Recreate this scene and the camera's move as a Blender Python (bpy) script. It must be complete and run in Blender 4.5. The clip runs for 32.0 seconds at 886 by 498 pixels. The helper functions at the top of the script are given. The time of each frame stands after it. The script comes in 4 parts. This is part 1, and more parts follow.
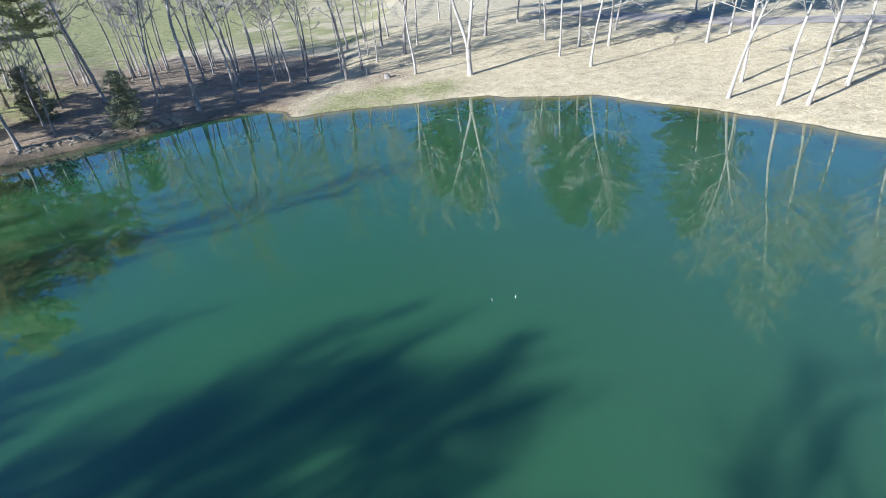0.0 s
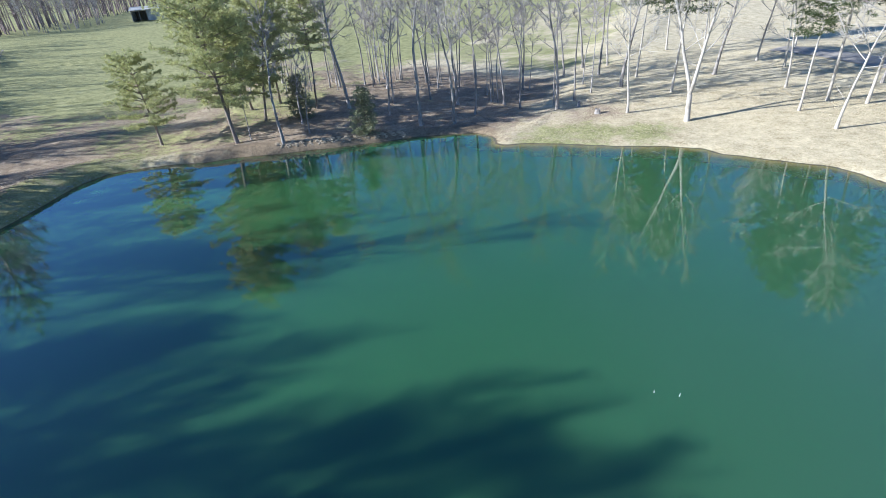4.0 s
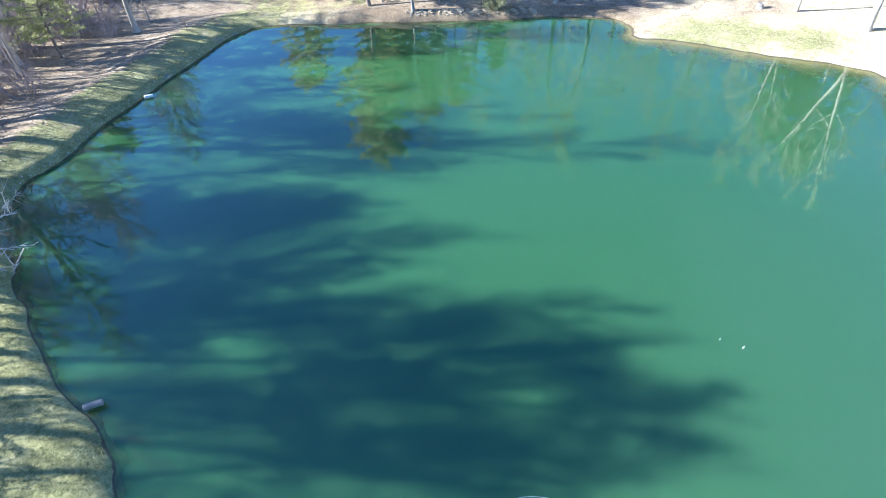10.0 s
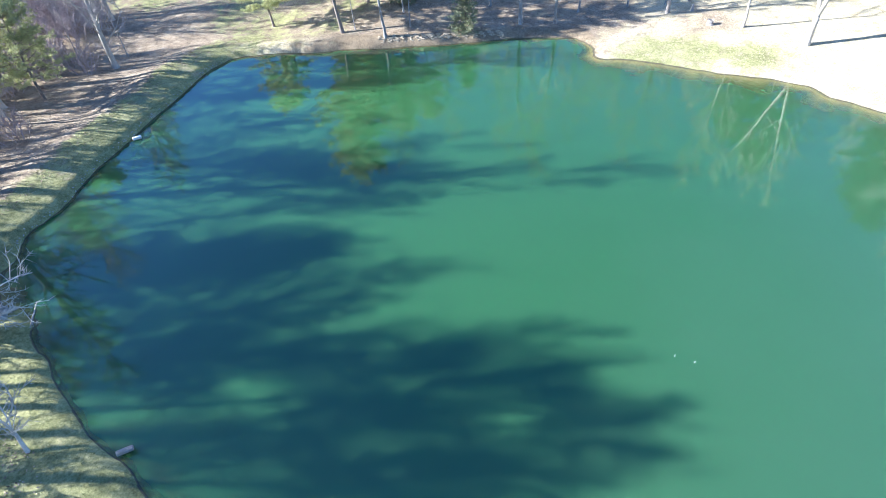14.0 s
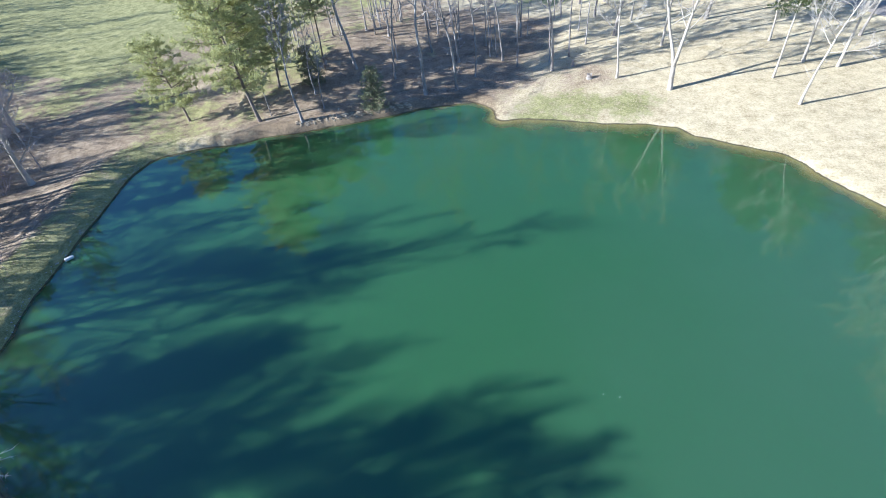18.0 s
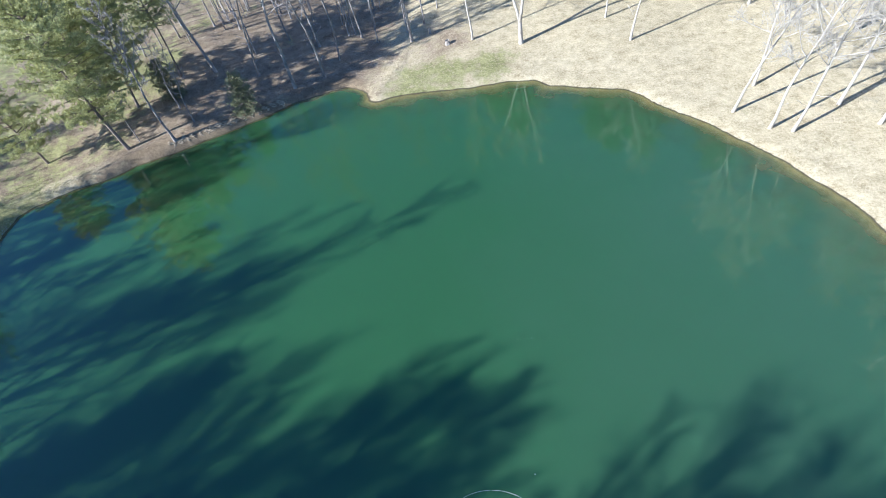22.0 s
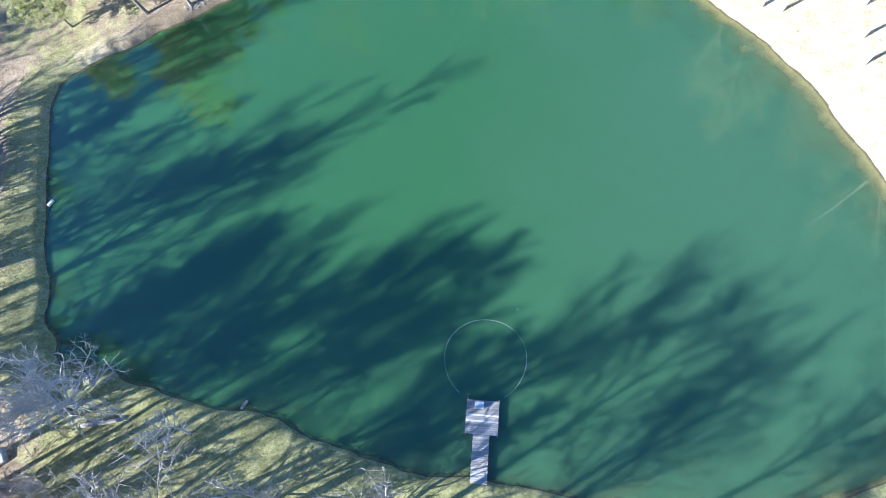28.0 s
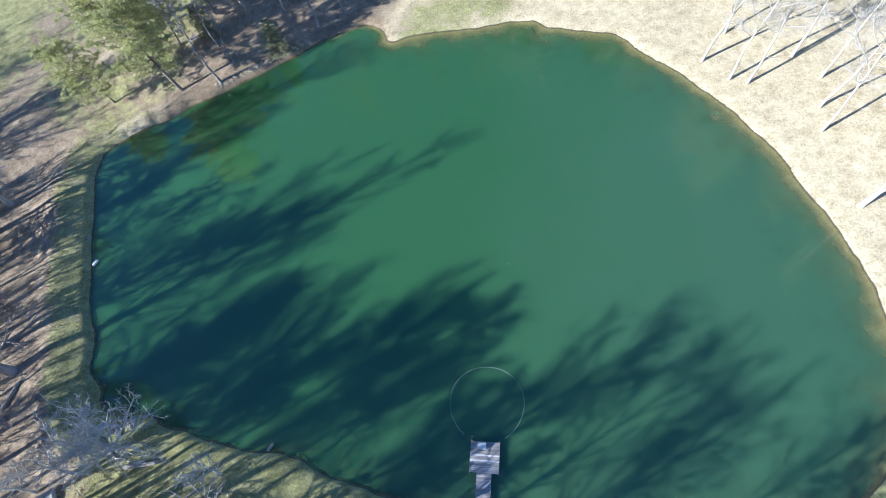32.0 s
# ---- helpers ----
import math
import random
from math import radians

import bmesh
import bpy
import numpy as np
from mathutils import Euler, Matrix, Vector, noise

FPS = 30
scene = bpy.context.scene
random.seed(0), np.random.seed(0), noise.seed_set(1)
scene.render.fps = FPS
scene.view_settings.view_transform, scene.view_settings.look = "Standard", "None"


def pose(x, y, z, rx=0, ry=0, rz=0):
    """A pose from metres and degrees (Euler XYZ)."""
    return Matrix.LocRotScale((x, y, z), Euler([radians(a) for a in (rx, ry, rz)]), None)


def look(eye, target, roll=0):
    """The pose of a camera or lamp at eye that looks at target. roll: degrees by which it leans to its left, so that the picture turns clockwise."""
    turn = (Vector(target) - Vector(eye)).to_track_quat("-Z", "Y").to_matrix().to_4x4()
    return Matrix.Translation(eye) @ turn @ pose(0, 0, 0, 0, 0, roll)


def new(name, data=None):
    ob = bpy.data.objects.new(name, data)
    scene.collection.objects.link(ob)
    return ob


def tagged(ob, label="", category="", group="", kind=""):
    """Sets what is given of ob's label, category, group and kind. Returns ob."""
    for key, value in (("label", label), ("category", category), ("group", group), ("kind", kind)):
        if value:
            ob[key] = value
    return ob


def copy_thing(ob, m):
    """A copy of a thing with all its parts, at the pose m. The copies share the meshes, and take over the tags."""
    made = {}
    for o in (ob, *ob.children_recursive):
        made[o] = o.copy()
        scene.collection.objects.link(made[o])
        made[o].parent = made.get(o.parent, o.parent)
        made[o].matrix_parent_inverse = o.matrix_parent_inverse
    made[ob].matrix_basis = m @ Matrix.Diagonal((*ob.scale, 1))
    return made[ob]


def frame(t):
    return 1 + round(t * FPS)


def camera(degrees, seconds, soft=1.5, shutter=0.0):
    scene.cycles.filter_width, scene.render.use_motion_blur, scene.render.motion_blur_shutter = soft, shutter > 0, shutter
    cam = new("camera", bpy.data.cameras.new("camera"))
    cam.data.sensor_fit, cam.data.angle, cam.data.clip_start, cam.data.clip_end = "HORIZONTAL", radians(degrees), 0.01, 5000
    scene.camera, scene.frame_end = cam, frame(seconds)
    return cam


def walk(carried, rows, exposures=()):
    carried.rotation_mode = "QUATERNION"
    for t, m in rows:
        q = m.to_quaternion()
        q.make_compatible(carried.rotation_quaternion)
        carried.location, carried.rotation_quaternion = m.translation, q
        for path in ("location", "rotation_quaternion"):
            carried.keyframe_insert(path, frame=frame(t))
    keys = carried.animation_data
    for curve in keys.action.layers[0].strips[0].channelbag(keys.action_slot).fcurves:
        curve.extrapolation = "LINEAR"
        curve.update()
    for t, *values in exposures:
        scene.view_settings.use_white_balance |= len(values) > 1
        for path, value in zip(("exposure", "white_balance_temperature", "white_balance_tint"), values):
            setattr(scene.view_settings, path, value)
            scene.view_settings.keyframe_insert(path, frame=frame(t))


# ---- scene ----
cam = camera(80.6, 32.0, soft=0.5)
PATH = [
    (0, (0.554, 1.355, 12.44), (0.456, 3.092, 11.453), -5.8),
    (0.5, (0.562, 1.305, 12.838), (0.398, 3.041, 11.859), -5.7),
    (1, (0.544, 1.254, 13.285), (0.297, 2.986, 12.316), -5.6),
    (1.5, (0.514, 1.2, 13.757), (0.188, 2.923, 12.795), -5.6),
    (2, (0.488, 1.142, 14.227), (0.071, 2.85, 13.274), -5.4),
    (2.5, (0.481, 1.076, 14.672), (-0.029, 2.765, 13.729), -5.2),
    (4.5, (0.677, 0.739, 16.128), (-0.149, 2.308, 15.201), -4.3),
    (5, (0.737, 0.642, 16.483), (-0.176, 2.157, 15.55), -4.1),
    (5.5, (0.785, 0.544, 16.863), (-0.193, 1.976, 15.867), -3.8),
    (6, (0.821, 0.447, 17.257), (-0.213, 1.789, 16.195), -3.4),
    (6.5, (0.845, 0.356, 17.654), (-0.223, 1.598, 16.508), -3.2),
    (7, (0.861, 0.274, 18.04), (-0.222, 1.421, 16.809), -3.1),
    (7.5, (0.869, 0.207, 18.4), (-0.207, 1.269, 17.091), -2.9),
    (8, (0.872, 0.157, 18.723), (-0.208, 1.182, 17.388), -2.8),
    (8.5, (0.872, 0.128, 19.001), (-0.213, 1.149, 17.666), -2.8),
    (9, (0.87, 0.114, 19.248), (-0.189, 1.161, 17.913), -3.1),
    (9.5, (0.871, 0.108, 19.486), (-0.132, 1.198, 18.143), -3.6),
    (10, (0.875, 0.105, 19.736), (-0.063, 1.242, 18.385), -4.3),
    (10.5, (0.886, 0.098, 20.02), (-0.015, 1.247, 18.654), -4.6),
    (11, (0.906, 0.079, 20.357), (0.02, 1.224, 18.977), -4.8),
    (11.5, (0.937, 0.046, 20.765), (0.059, 1.189, 19.379), -5.0),
    (12, (0.977, 0.0, 21.243), (0.103, 1.149, 19.859), -5.2),
    (12.5, (1.021, -0.054, 21.783), (0.152, 1.099, 20.399), -5.3),
    (13, (1.068, -0.111, 22.38), (0.202, 1.044, 20.997), -5.4),
    (13.5, (1.115, -0.166, 23.028), (0.249, 0.989, 21.644), -5.5),
    (15.5, (1.264, -0.311, 25.934), (0.391, 0.862, 24.569), -5.9),
    (16, (1.303, -0.338, 26.647), (0.426, 0.845, 25.294), -6.0),
    (16.5, (1.351, -0.37, 27.31), (0.518, 0.857, 25.968), -6.4),
    (17, (1.412, -0.41, 27.902), (0.657, 0.87, 26.563), -7.1),
    (17.5, (1.487, -0.46, 28.409), (0.786, 0.855, 27.075), -7.6),
    (18, (1.575, -0.52, 28.852), (0.897, 0.817, 27.528), -7.9),
    (18.5, (1.672, -0.587, 29.26), (1.009, 0.756, 27.934), -8.1),
    (19, (1.775, -0.657, 29.662), (1.132, 0.644, 28.285), -8.5),
    (19.5, (1.881, -0.729, 30.087), (1.262, 0.514, 28.647), -9.0),
    (20, (1.987, -0.799, 30.565), (1.436, 0.448, 29.101), -9.9),
    (20.5, (2.088, -0.866, 31.116), (1.627, 0.406, 29.643), -10.9),
    (21, (2.182, -0.936, 31.737), (1.809, 0.352, 30.253), -11.8),
    (21.5, (2.267, -1.016, 32.415), (1.928, 0.277, 30.928), -12.1),
    (22, (2.338, -1.113, 33.138), (2.013, 0.179, 31.646), -12.3),
    (22.5, (2.393, -1.234, 33.894), (2.075, 0.031, 32.378), -12.5),
    (23, (2.429, -1.386, 34.67), (2.116, -0.164, 33.118), -13.0),
    (23.5, (2.445, -1.572, 35.456), (2.139, -0.399, 33.865), -13.4),
    (24, (2.451, -1.782, 36.242), (2.154, -0.654, 34.618), -13.4),
    (24.5, (2.46, -2.0, 37.021), (2.167, -0.917, 35.365), -13.5),
    (25, (2.483, -2.212, 37.784), (2.189, -1.182, 36.095), -14.4),
    (25.5, (2.534, -2.402, 38.524), (2.239, -1.448, 36.791), -15.3),
    (26, (2.624, -2.555, 39.233), (2.326, -1.676, 37.461), -16.6),
    (26.5, (2.762, -2.66, 39.905), (2.459, -1.825, 38.113), -17.7),
    (28.5, (3.622, -2.669, 42.448), (3.273, -1.927, 40.624), -21.3),
    (29, (3.862, -2.595, 43.109), (3.506, -1.847, 41.289), -21.8),
    (29.5, (4.091, -2.506, 43.8), (3.727, -1.733, 41.991), -21.7),
    (30, (4.298, -2.427, 44.514), (3.925, -1.581, 42.741), -20.6),
    (30.5, (4.474, -2.393, 45.24), (4.096, -1.547, 43.468), -20.9),
    (31, (4.609, -2.433, 45.967), (4.226, -1.586, 44.196), -21.1),
    (31.5, (4.691, -2.58, 46.683), (4.313, -1.727, 44.914), -21.1),
    (32, (4.71, -2.866, 47.377), (4.335, -2.002, 45.613), -20.7),
]
STOPS = [(0, 0.89), (3, 0.96), (5, 1.12), (6, 1.44), (7, 1.85), (8, 1.95), (13.5, 1.97), (16.5, 1.55), (18, 1.25), (20, 1.2), (22, 1.07), (24, 1.1), (26, 1.56), (29.5, 1.72), (30.5, 1.34), (32, 1.18)]
EXPOSURES = [(t, e, 5500, 10) for t, e in STOPS]
walk(cam, [(t, look(eye, target, roll)) for t, eye, target, roll in PATH], EXPOSURES)

# ---- light ----
SUN_TO = Vector((math.cos(radians(32.5)), math.sin(radians(32.5)), -math.tan(radians(25)))).normalized()
sun = new("sun", bpy.data.lights.new("sun", "SUN"))
sun.data.energy, sun.data.angle, sun.data.color = 5.0, radians(0.6), (1.0, 0.93, 0.81)
sun.rotation_mode = "QUATERNION"
sun.rotation_quaternion = SUN_TO.to_track_quat("-Z", "Y")
sun.location = (-40, -30, 60)
world = bpy.data.worlds.new("sky")
scene.world = world
world.use_nodes = True
wn = world.node_tree
sky = wn.nodes.new("ShaderNodeTexSky")
sky.sky_type, sky.sun_disc = "NISHITA", False
sky.sun_elevation, sky.sun_rotation = radians(25), radians(90 - 213)
sky.air_density, sky.dust_density, sky.ozone_density = 1.0, 0.0, 7.5
wn.links.new(sky.outputs[0], wn.nodes["Background"].inputs[0])
wn.nodes["Background"].inputs[1].default_value = 0.074


# ---- materials ----
def nodes_of(name):
    mat = bpy.data.materials.new(name)
    mat.use_nodes = True
    nt = mat.node_tree
    return mat, nt, nt.nodes["Principled BSDF"]


def noise_node(nt, scale, detail=4.0, rough=0.55, coords="Object", stretch=None):
    tc = nt.nodes.new("ShaderNodeTexCoord")
    n = nt.nodes.new("ShaderNodeTexNoise")
    n.inputs["Scale"].default_value, n.inputs["Detail"].default_value, n.inputs["Roughness"].default_value = scale, detail, rough
    out = tc.outputs[coords]
    if stretch:
        mp = nt.nodes.new("ShaderNodeMapping")
        mp.inputs["Scale"].default_value = stretch
        nt.links.new(out, mp.inputs[0])
        out = mp.outputs[0]
    nt.links.new(out, n.inputs["Vector"])
    return n.outputs["Fac"]


def ramp_node(nt, fac, stops):
    r = nt.nodes.new("ShaderNodeValToRGB")
    while len(r.color_ramp.elements) < len(stops):
        r.color_ramp.elements.new(0.5)
    for e, (p, c) in zip(r.color_ramp.elements, stops):
        e.position, e.color = p, (*c, 1) if len(c) == 3 else c
    nt.links.new(fac, r.inputs[0])
    return r.outputs[0]


def mix_node(nt, fac, a, b, mode="MIX"):
    x = nt.nodes.new("ShaderNodeMix")
    x.data_type, x.blend_type = "RGBA", mode
    for sock, v in ((x.inputs[0], fac), (x.inputs[6], a), (x.inputs[7], b)):
        if isinstance(v, (int, float)):
            sock.default_value = v
        elif isinstance(v, tuple):
            sock.default_value = (*v, 1)
        else:
            nt.links.new(v, sock)
    return x.outputs[2]


def math_node(nt, op, a, b=0.0, c=None):
    x = nt.nodes.new("ShaderNodeMath")
    x.operation = op
    for sock, v in zip(x.inputs, (a, b, c)):
        if v is None:
            continue
        if isinstance(v, (int, float)):
            sock.default_value = v
        else:
            nt.links.new(v, sock)
    return x.outputs[0]


def bump_node(nt, bsdf, height, strength, distance):
    b = nt.nodes.new("ShaderNodeBump")
    b.inputs["Strength"].default_value, b.inputs["Distance"].default_value = strength, distance
    nt.links.new(height, b.inputs["Height"])
    nt.links.new(b.outputs[0], bsdf.inputs["Normal"])


def surface(name, dark, light, scale, rough=0.85, fine=None, bump=0.0, dist=0.02, stretch=None, vary=0.0, spec=0.3):
    """A two-scale mottled surface between two colours."""
    mat, nt, b = nodes_of(name)
    big = noise_node(nt, scale, 5, 0.6, stretch=stretch)
    small = noise_node(nt, fine or scale * 9, 3, 0.6, stretch=stretch)
    f = math_node(nt, "ADD", math_node(nt, "MULTIPLY", big, 0.6), math_node(nt, "MULTIPLY", small, 0.4))
    col = ramp_node(nt, f, [(0.36, dark), (0.64, light)])
    if vary:
        info = nt.nodes.new("ShaderNodeObjectInfo")
        v = math_node(nt, "MULTIPLY_ADD", info.outputs["Random"], vary, 1 - vary / 2)
        comb = nt.nodes.new("ShaderNodeCombineColor")
        for k in range(3):
            nt.links.new(v, comb.inputs[k])
        col = mix_node(nt, 1.0, col, comb.outputs[0], "MULTIPLY")
    nt.links.new(col, b.inputs["Base Color"])
    b.inputs["Roughness"].default_value = rough
    b.inputs["Specular IOR Level"].default_value = spec
    if bump:
        bump_node(nt, b, f, bump, dist)
    return mat


BARK = surface("grey_bark", (0.15, 0.13, 0.12), (0.55, 0.52, 0.49), 1.9, bump=0.6, dist=0.05, stretch=(1, 1, 0.25), vary=0.35)
BARK_PALE = surface("pale_bark", (0.30, 0.27, 0.23), (0.62, 0.59, 0.54), 1.1, bump=0.4, dist=0.03, stretch=(1, 1, 0.4), vary=0.2)
BARK_WHITE = surface("white_bark", (0.46, 0.44, 0.41), (0.80, 0.78, 0.74), 1.3, bump=0.4, dist=0.03, vary=0.1)
BARK_PINE = surface("pine_bark", (0.16, 0.13, 0.11), (0.37, 0.31, 0.265), 2.2, bump=0.8, dist=0.05, stretch=(1, 1, 0.3), vary=0.2)
TWIG = surface("grey_twigs", (0.36, 0.32, 0.32), (0.62, 0.575, 0.575), 0.6, vary=0.4)
TWIG_DIM = surface("dim_twigs", (0.28, 0.25, 0.245), (0.50, 0.46, 0.45), 0.6, vary=0.4)
TWIG_PALE = surface("pale_twigs", (0.36, 0.33, 0.30), (0.60, 0.57, 0.52), 0.5, vary=0.15)
FARWOOD = surface("far_stems", (0.13, 0.10, 0.10), (0.27, 0.22, 0.22), 0.3, vary=0.2)
BRUSH = surface("brush_stems", (0.36, 0.29, 0.29), (0.60, 0.52, 0.52), 0.5, vary=0.4)


def foliage(name, dark, light, scale, fine):
    """Needles that let some of the light through."""
    mat = surface(name, dark, light, scale, rough=0.6, fine=fine, vary=0.25)
    nt = mat.node_tree
    b, out = nt.nodes["Principled BSDF"], nt.nodes["Material Output"]
    tr, mx = nt.nodes.new("ShaderNodeBsdfTranslucent"), nt.nodes.new("ShaderNodeMixShader")
    nt.links.new(b.inputs["Base Color"].links[0].from_socket, tr.inputs[0])
    mx.inputs[0].default_value = 0.3
    nt.links.new(b.outputs[0], mx.inputs[1])
    nt.links.new(tr.outputs[0], mx.inputs[2])
    nt.links.new(mx.outputs[0], out.inputs[0])
    return mat


NEEDLES = foliage("pine_needles", (0.29, 0.315, 0.13), (0.66, 0.66, 0.35), 0.7, 5)
DARK_NEEDLES = foliage("dark_pine_needles", (0.06, 0.085, 0.035), (0.16, 0.20, 0.09), 0.7, 5)
CEDAR = foliage("cedar_leaves", (0.19, 0.21, 0.125), (0.40, 0.41, 0.25), 1.2, 7)


def ground_material():
    mat, nt, b = nodes_of("ground_cover")
    at = nt.nodes.new("ShaderNodeAttribute")
    at.attribute_name = "cover"
    sep = nt.nodes.new("ShaderNodeSeparateColor")
    nt.links.new(at.outputs["Color"], sep.inputs[0])
    wide, mid, fine = noise_node(nt, 0.11, 5, 0.65), noise_node(nt, 0.9, 5, 0.65), noise_node(nt, 4.5, 4, 0.7)
    blades = noise_node(nt, 13.0, 3, 0.75)
    mixd = math_node(nt, "ADD", math_node(nt, "MULTIPLY", mid, 0.4), math_node(nt, "ADD", math_node(nt, "MULTIPLY", fine, 0.35), math_node(nt, "MULTIPLY", blades, 0.25)))
    tan_c = ramp_node(nt, mixd, [(0.39, (0.36, 0.295, 0.18)), (0.5, (0.59, 0.51, 0.345)), (0.61, (0.78, 0.69, 0.49))])
    green = ramp_node(nt, mixd, [(0.37, (0.13, 0.137, 0.055)), (0.5, (0.31, 0.31, 0.142)), (0.63, (0.55, 0.505, 0.265))])
    litter = ramp_node(nt, mixd, [(0.37, (0.13, 0.10, 0.07)), (0.5, (0.335, 0.265, 0.187)), (0.63, (0.58, 0.475, 0.355))])
    soil = ramp_node(nt, mixd, [(0.35, (0.12, 0.09, 0.06)), (0.65, (0.40, 0.315, 0.215))])
    bed = ramp_node(nt, mixd, [(0.33, (0.28, 0.22, 0.08)), (0.66, (0.50, 0.40, 0.18))])
    patch = math_node(nt, "MULTIPLY_ADD", wide, 1.4, -0.7)
    patch = math_node(nt, "ADD", patch, math_node(nt, "MULTIPLY_ADD", mid, 0.9, -0.45))

    def soft(channel):
        s = math_node(nt, "ADD", channel, patch)
        r = nt.nodes.new("ShaderNodeMapRange")
        r.interpolation_type = "SMOOTHSTEP"
        r.inputs[1].default_value, r.inputs[2].default_value = 0.36, 0.64
        nt.links.new(s, r.inputs[0])
        return r.outputs[0]

    col = mix_node(nt, soft(sep.outputs[0]), tan_c, litter)
    col = mix_node(nt, soft(sep.outputs[1]), col, green)
    col = mix_node(nt, soft(sep.outputs[2]), col, soil)
    where = nt.nodes.new("ShaderNodeNewGeometry")
    split = nt.nodes.new("ShaderNodeSeparateXYZ")
    nt.links.new(where.outputs["Position"], split.inputs[0])
    # Dark waterline band: wet soil, plus painted shade under the steep banks' lip.
    wet = nt.nodes.new("ShaderNodeMapRange")
    wet.interpolation_type = "SMOOTHSTEP"
    wet.inputs[1].default_value, wet.inputs[2].default_value = 0.02, -0.005
    level = math_node(nt, "ADD", split.outputs[2], math_node(nt, "MULTIPLY_ADD", mid, 0.05, -0.025))
    # Alpha lifts the band on steep banks, where it stands for lip shade.
    nt.links.new(math_node(nt, "MULTIPLY_ADD", at.outputs["Alpha"], -0.03, level), wet.inputs[0])
    col = mix_node(nt, wet.outputs[0], col, ramp_node(nt, mixd, [(0.33, (0.08, 0.065, 0.045)), (0.66, (0.21, 0.17, 0.115))]))
    under = nt.nodes.new("ShaderNodeMapRange")
    under.inputs[1].default_value, under.inputs[2].default_value = -0.005, -0.035
    nt.links.new(math_node(nt, "ADD", split.outputs[2], math_node(nt, "MAXIMUM", math_node(nt, "MULTIPLY", at.outputs["Alpha"], -1.0), 0.0)), under.inputs[0])
    col = mix_node(nt, under.outputs[0], col, bed)
    nt.links.new(col, b.inputs["Base Color"])
    b.inputs["Roughness"].default_value = 0.95
    b.inputs["Specular IOR Level"].default_value = 0.15
    h = math_node(nt, "ADD", math_node(nt, "MULTIPLY", fine, 0.7), math_node(nt, "MULTIPLY", blades, 0.5))
    bump_node(nt, b, h, 1.0, 0.08)
    return mat


def water_material():
    mat, nt, b = nodes_of("pond_water")
    at = nt.nodes.new("ShaderNodeAttribute")
    at.attribute_name = "depth"
    depth = at.outputs["Fac"]
    cloud = noise_node(nt, 0.035, 4, 0.6)
    # Base colour turns bluer and slightly paler towards the east, broken by noise.
    si = nt.nodes.new("ShaderNodeAttribute")
    si.attribute_name = "eastward"
    east_mix = math_node(nt, "ADD", si.outputs["Fac"], math_node(nt, "MULTIPLY_ADD", cloud, 1.2, -0.6))
    col = ramp_node(nt, east_mix, [(0.15, (0.033, 0.110, 0.042)), (0.85, (0.047, 0.120, 0.064))])
    nt.links.new(col, b.inputs["Base Color"])
    murk = math_node(nt, "MULTIPLY_ADD", noise_node(nt, 0.33, 4, 0.6), -9.5, 0.8)
    clear = math_node(nt, "EXPONENT", math_node(nt, "MULTIPLY", depth, murk))
    nt.links.new(math_node(nt, "MULTIPLY_ADD", clear, -0.8, 1.0), b.inputs["Alpha"])
    b.inputs["Roughness"].default_value = 0.01
    b.inputs["IOR"].default_value = 1.5
    b.inputs["Coat Weight"].default_value, b.inputs["Coat Roughness"].default_value, b.inputs["Coat IOR"].default_value = 0.6, 0.01, 1.5
    b.subsurface_method = "BURLEY"
    b.inputs["Subsurface Weight"].default_value, b.inputs["Subsurface Scale"].default_value = 1.0, 1.4
    b.inputs["Subsurface Radius"].default_value = (0.7, 1.0, 0.9)
    rip = noise_node(nt, 0.7, 3, 0.5)
    bump_node(nt, b, rip, 0.007, 0.04)
    return mat


GROUND, WATER = ground_material(), water_material()
PLANK = surface("weathered_planks", (0.25, 0.24, 0.235), (0.47, 0.45, 0.44), 1.5, fine=14, bump=0.4, dist=0.01, stretch=(0.35, 3, 1), vary=0.45)
PALE_WOOD = surface("pale_boards", (0.62, 0.60, 0.58), (0.82, 0.80, 0.77), 2.0, fine=16, bump=0.2, dist=0.006, vary=0.1)
DARK_WOOD = surface("wet_posts", (0.10, 0.08, 0.065), (0.26, 0.22, 0.18), 3.0, bump=0.4, dist=0.01)
OLD_WOOD = surface("silvered_wood", (0.22, 0.20, 0.185), (0.44, 0.41, 0.385), 2.5, fine=18, bump=0.5, dist=0.02, stretch=(1, 4, 4))
PLASTIC = surface("white_plastic", (0.72, 0.72, 0.70), (0.85, 0.85, 0.83), 3.0, rough=0.45)
STONE = surface("pale_stone", (0.28, 0.28, 0.275), (0.54, 0.54, 0.53), 1.4, fine=12, bump=0.5, dist=0.03, vary=0.3)
CLOD = surface("bank_clods", (0.27, 0.215, 0.15), (0.62, 0.52, 0.385), 3.4, fine=9, bump=0.7, dist=0.04, vary=0.15)
DRYGRASS = surface("dry_tufts", (0.48, 0.405, 0.27), (0.75, 0.66, 0.48), 0.5, fine=4, vary=0.3)
GREENGRASS = surface("green_tufts", (0.16, 0.17, 0.055), (0.40, 0.37, 0.15), 0.4, fine=4, vary=0.3)
GRAVEL = surface("pale_gravel", (0.30, 0.265, 0.235), (0.46, 0.42, 0.375), 0.6, fine=9, bump=0.6, dist=0.04)


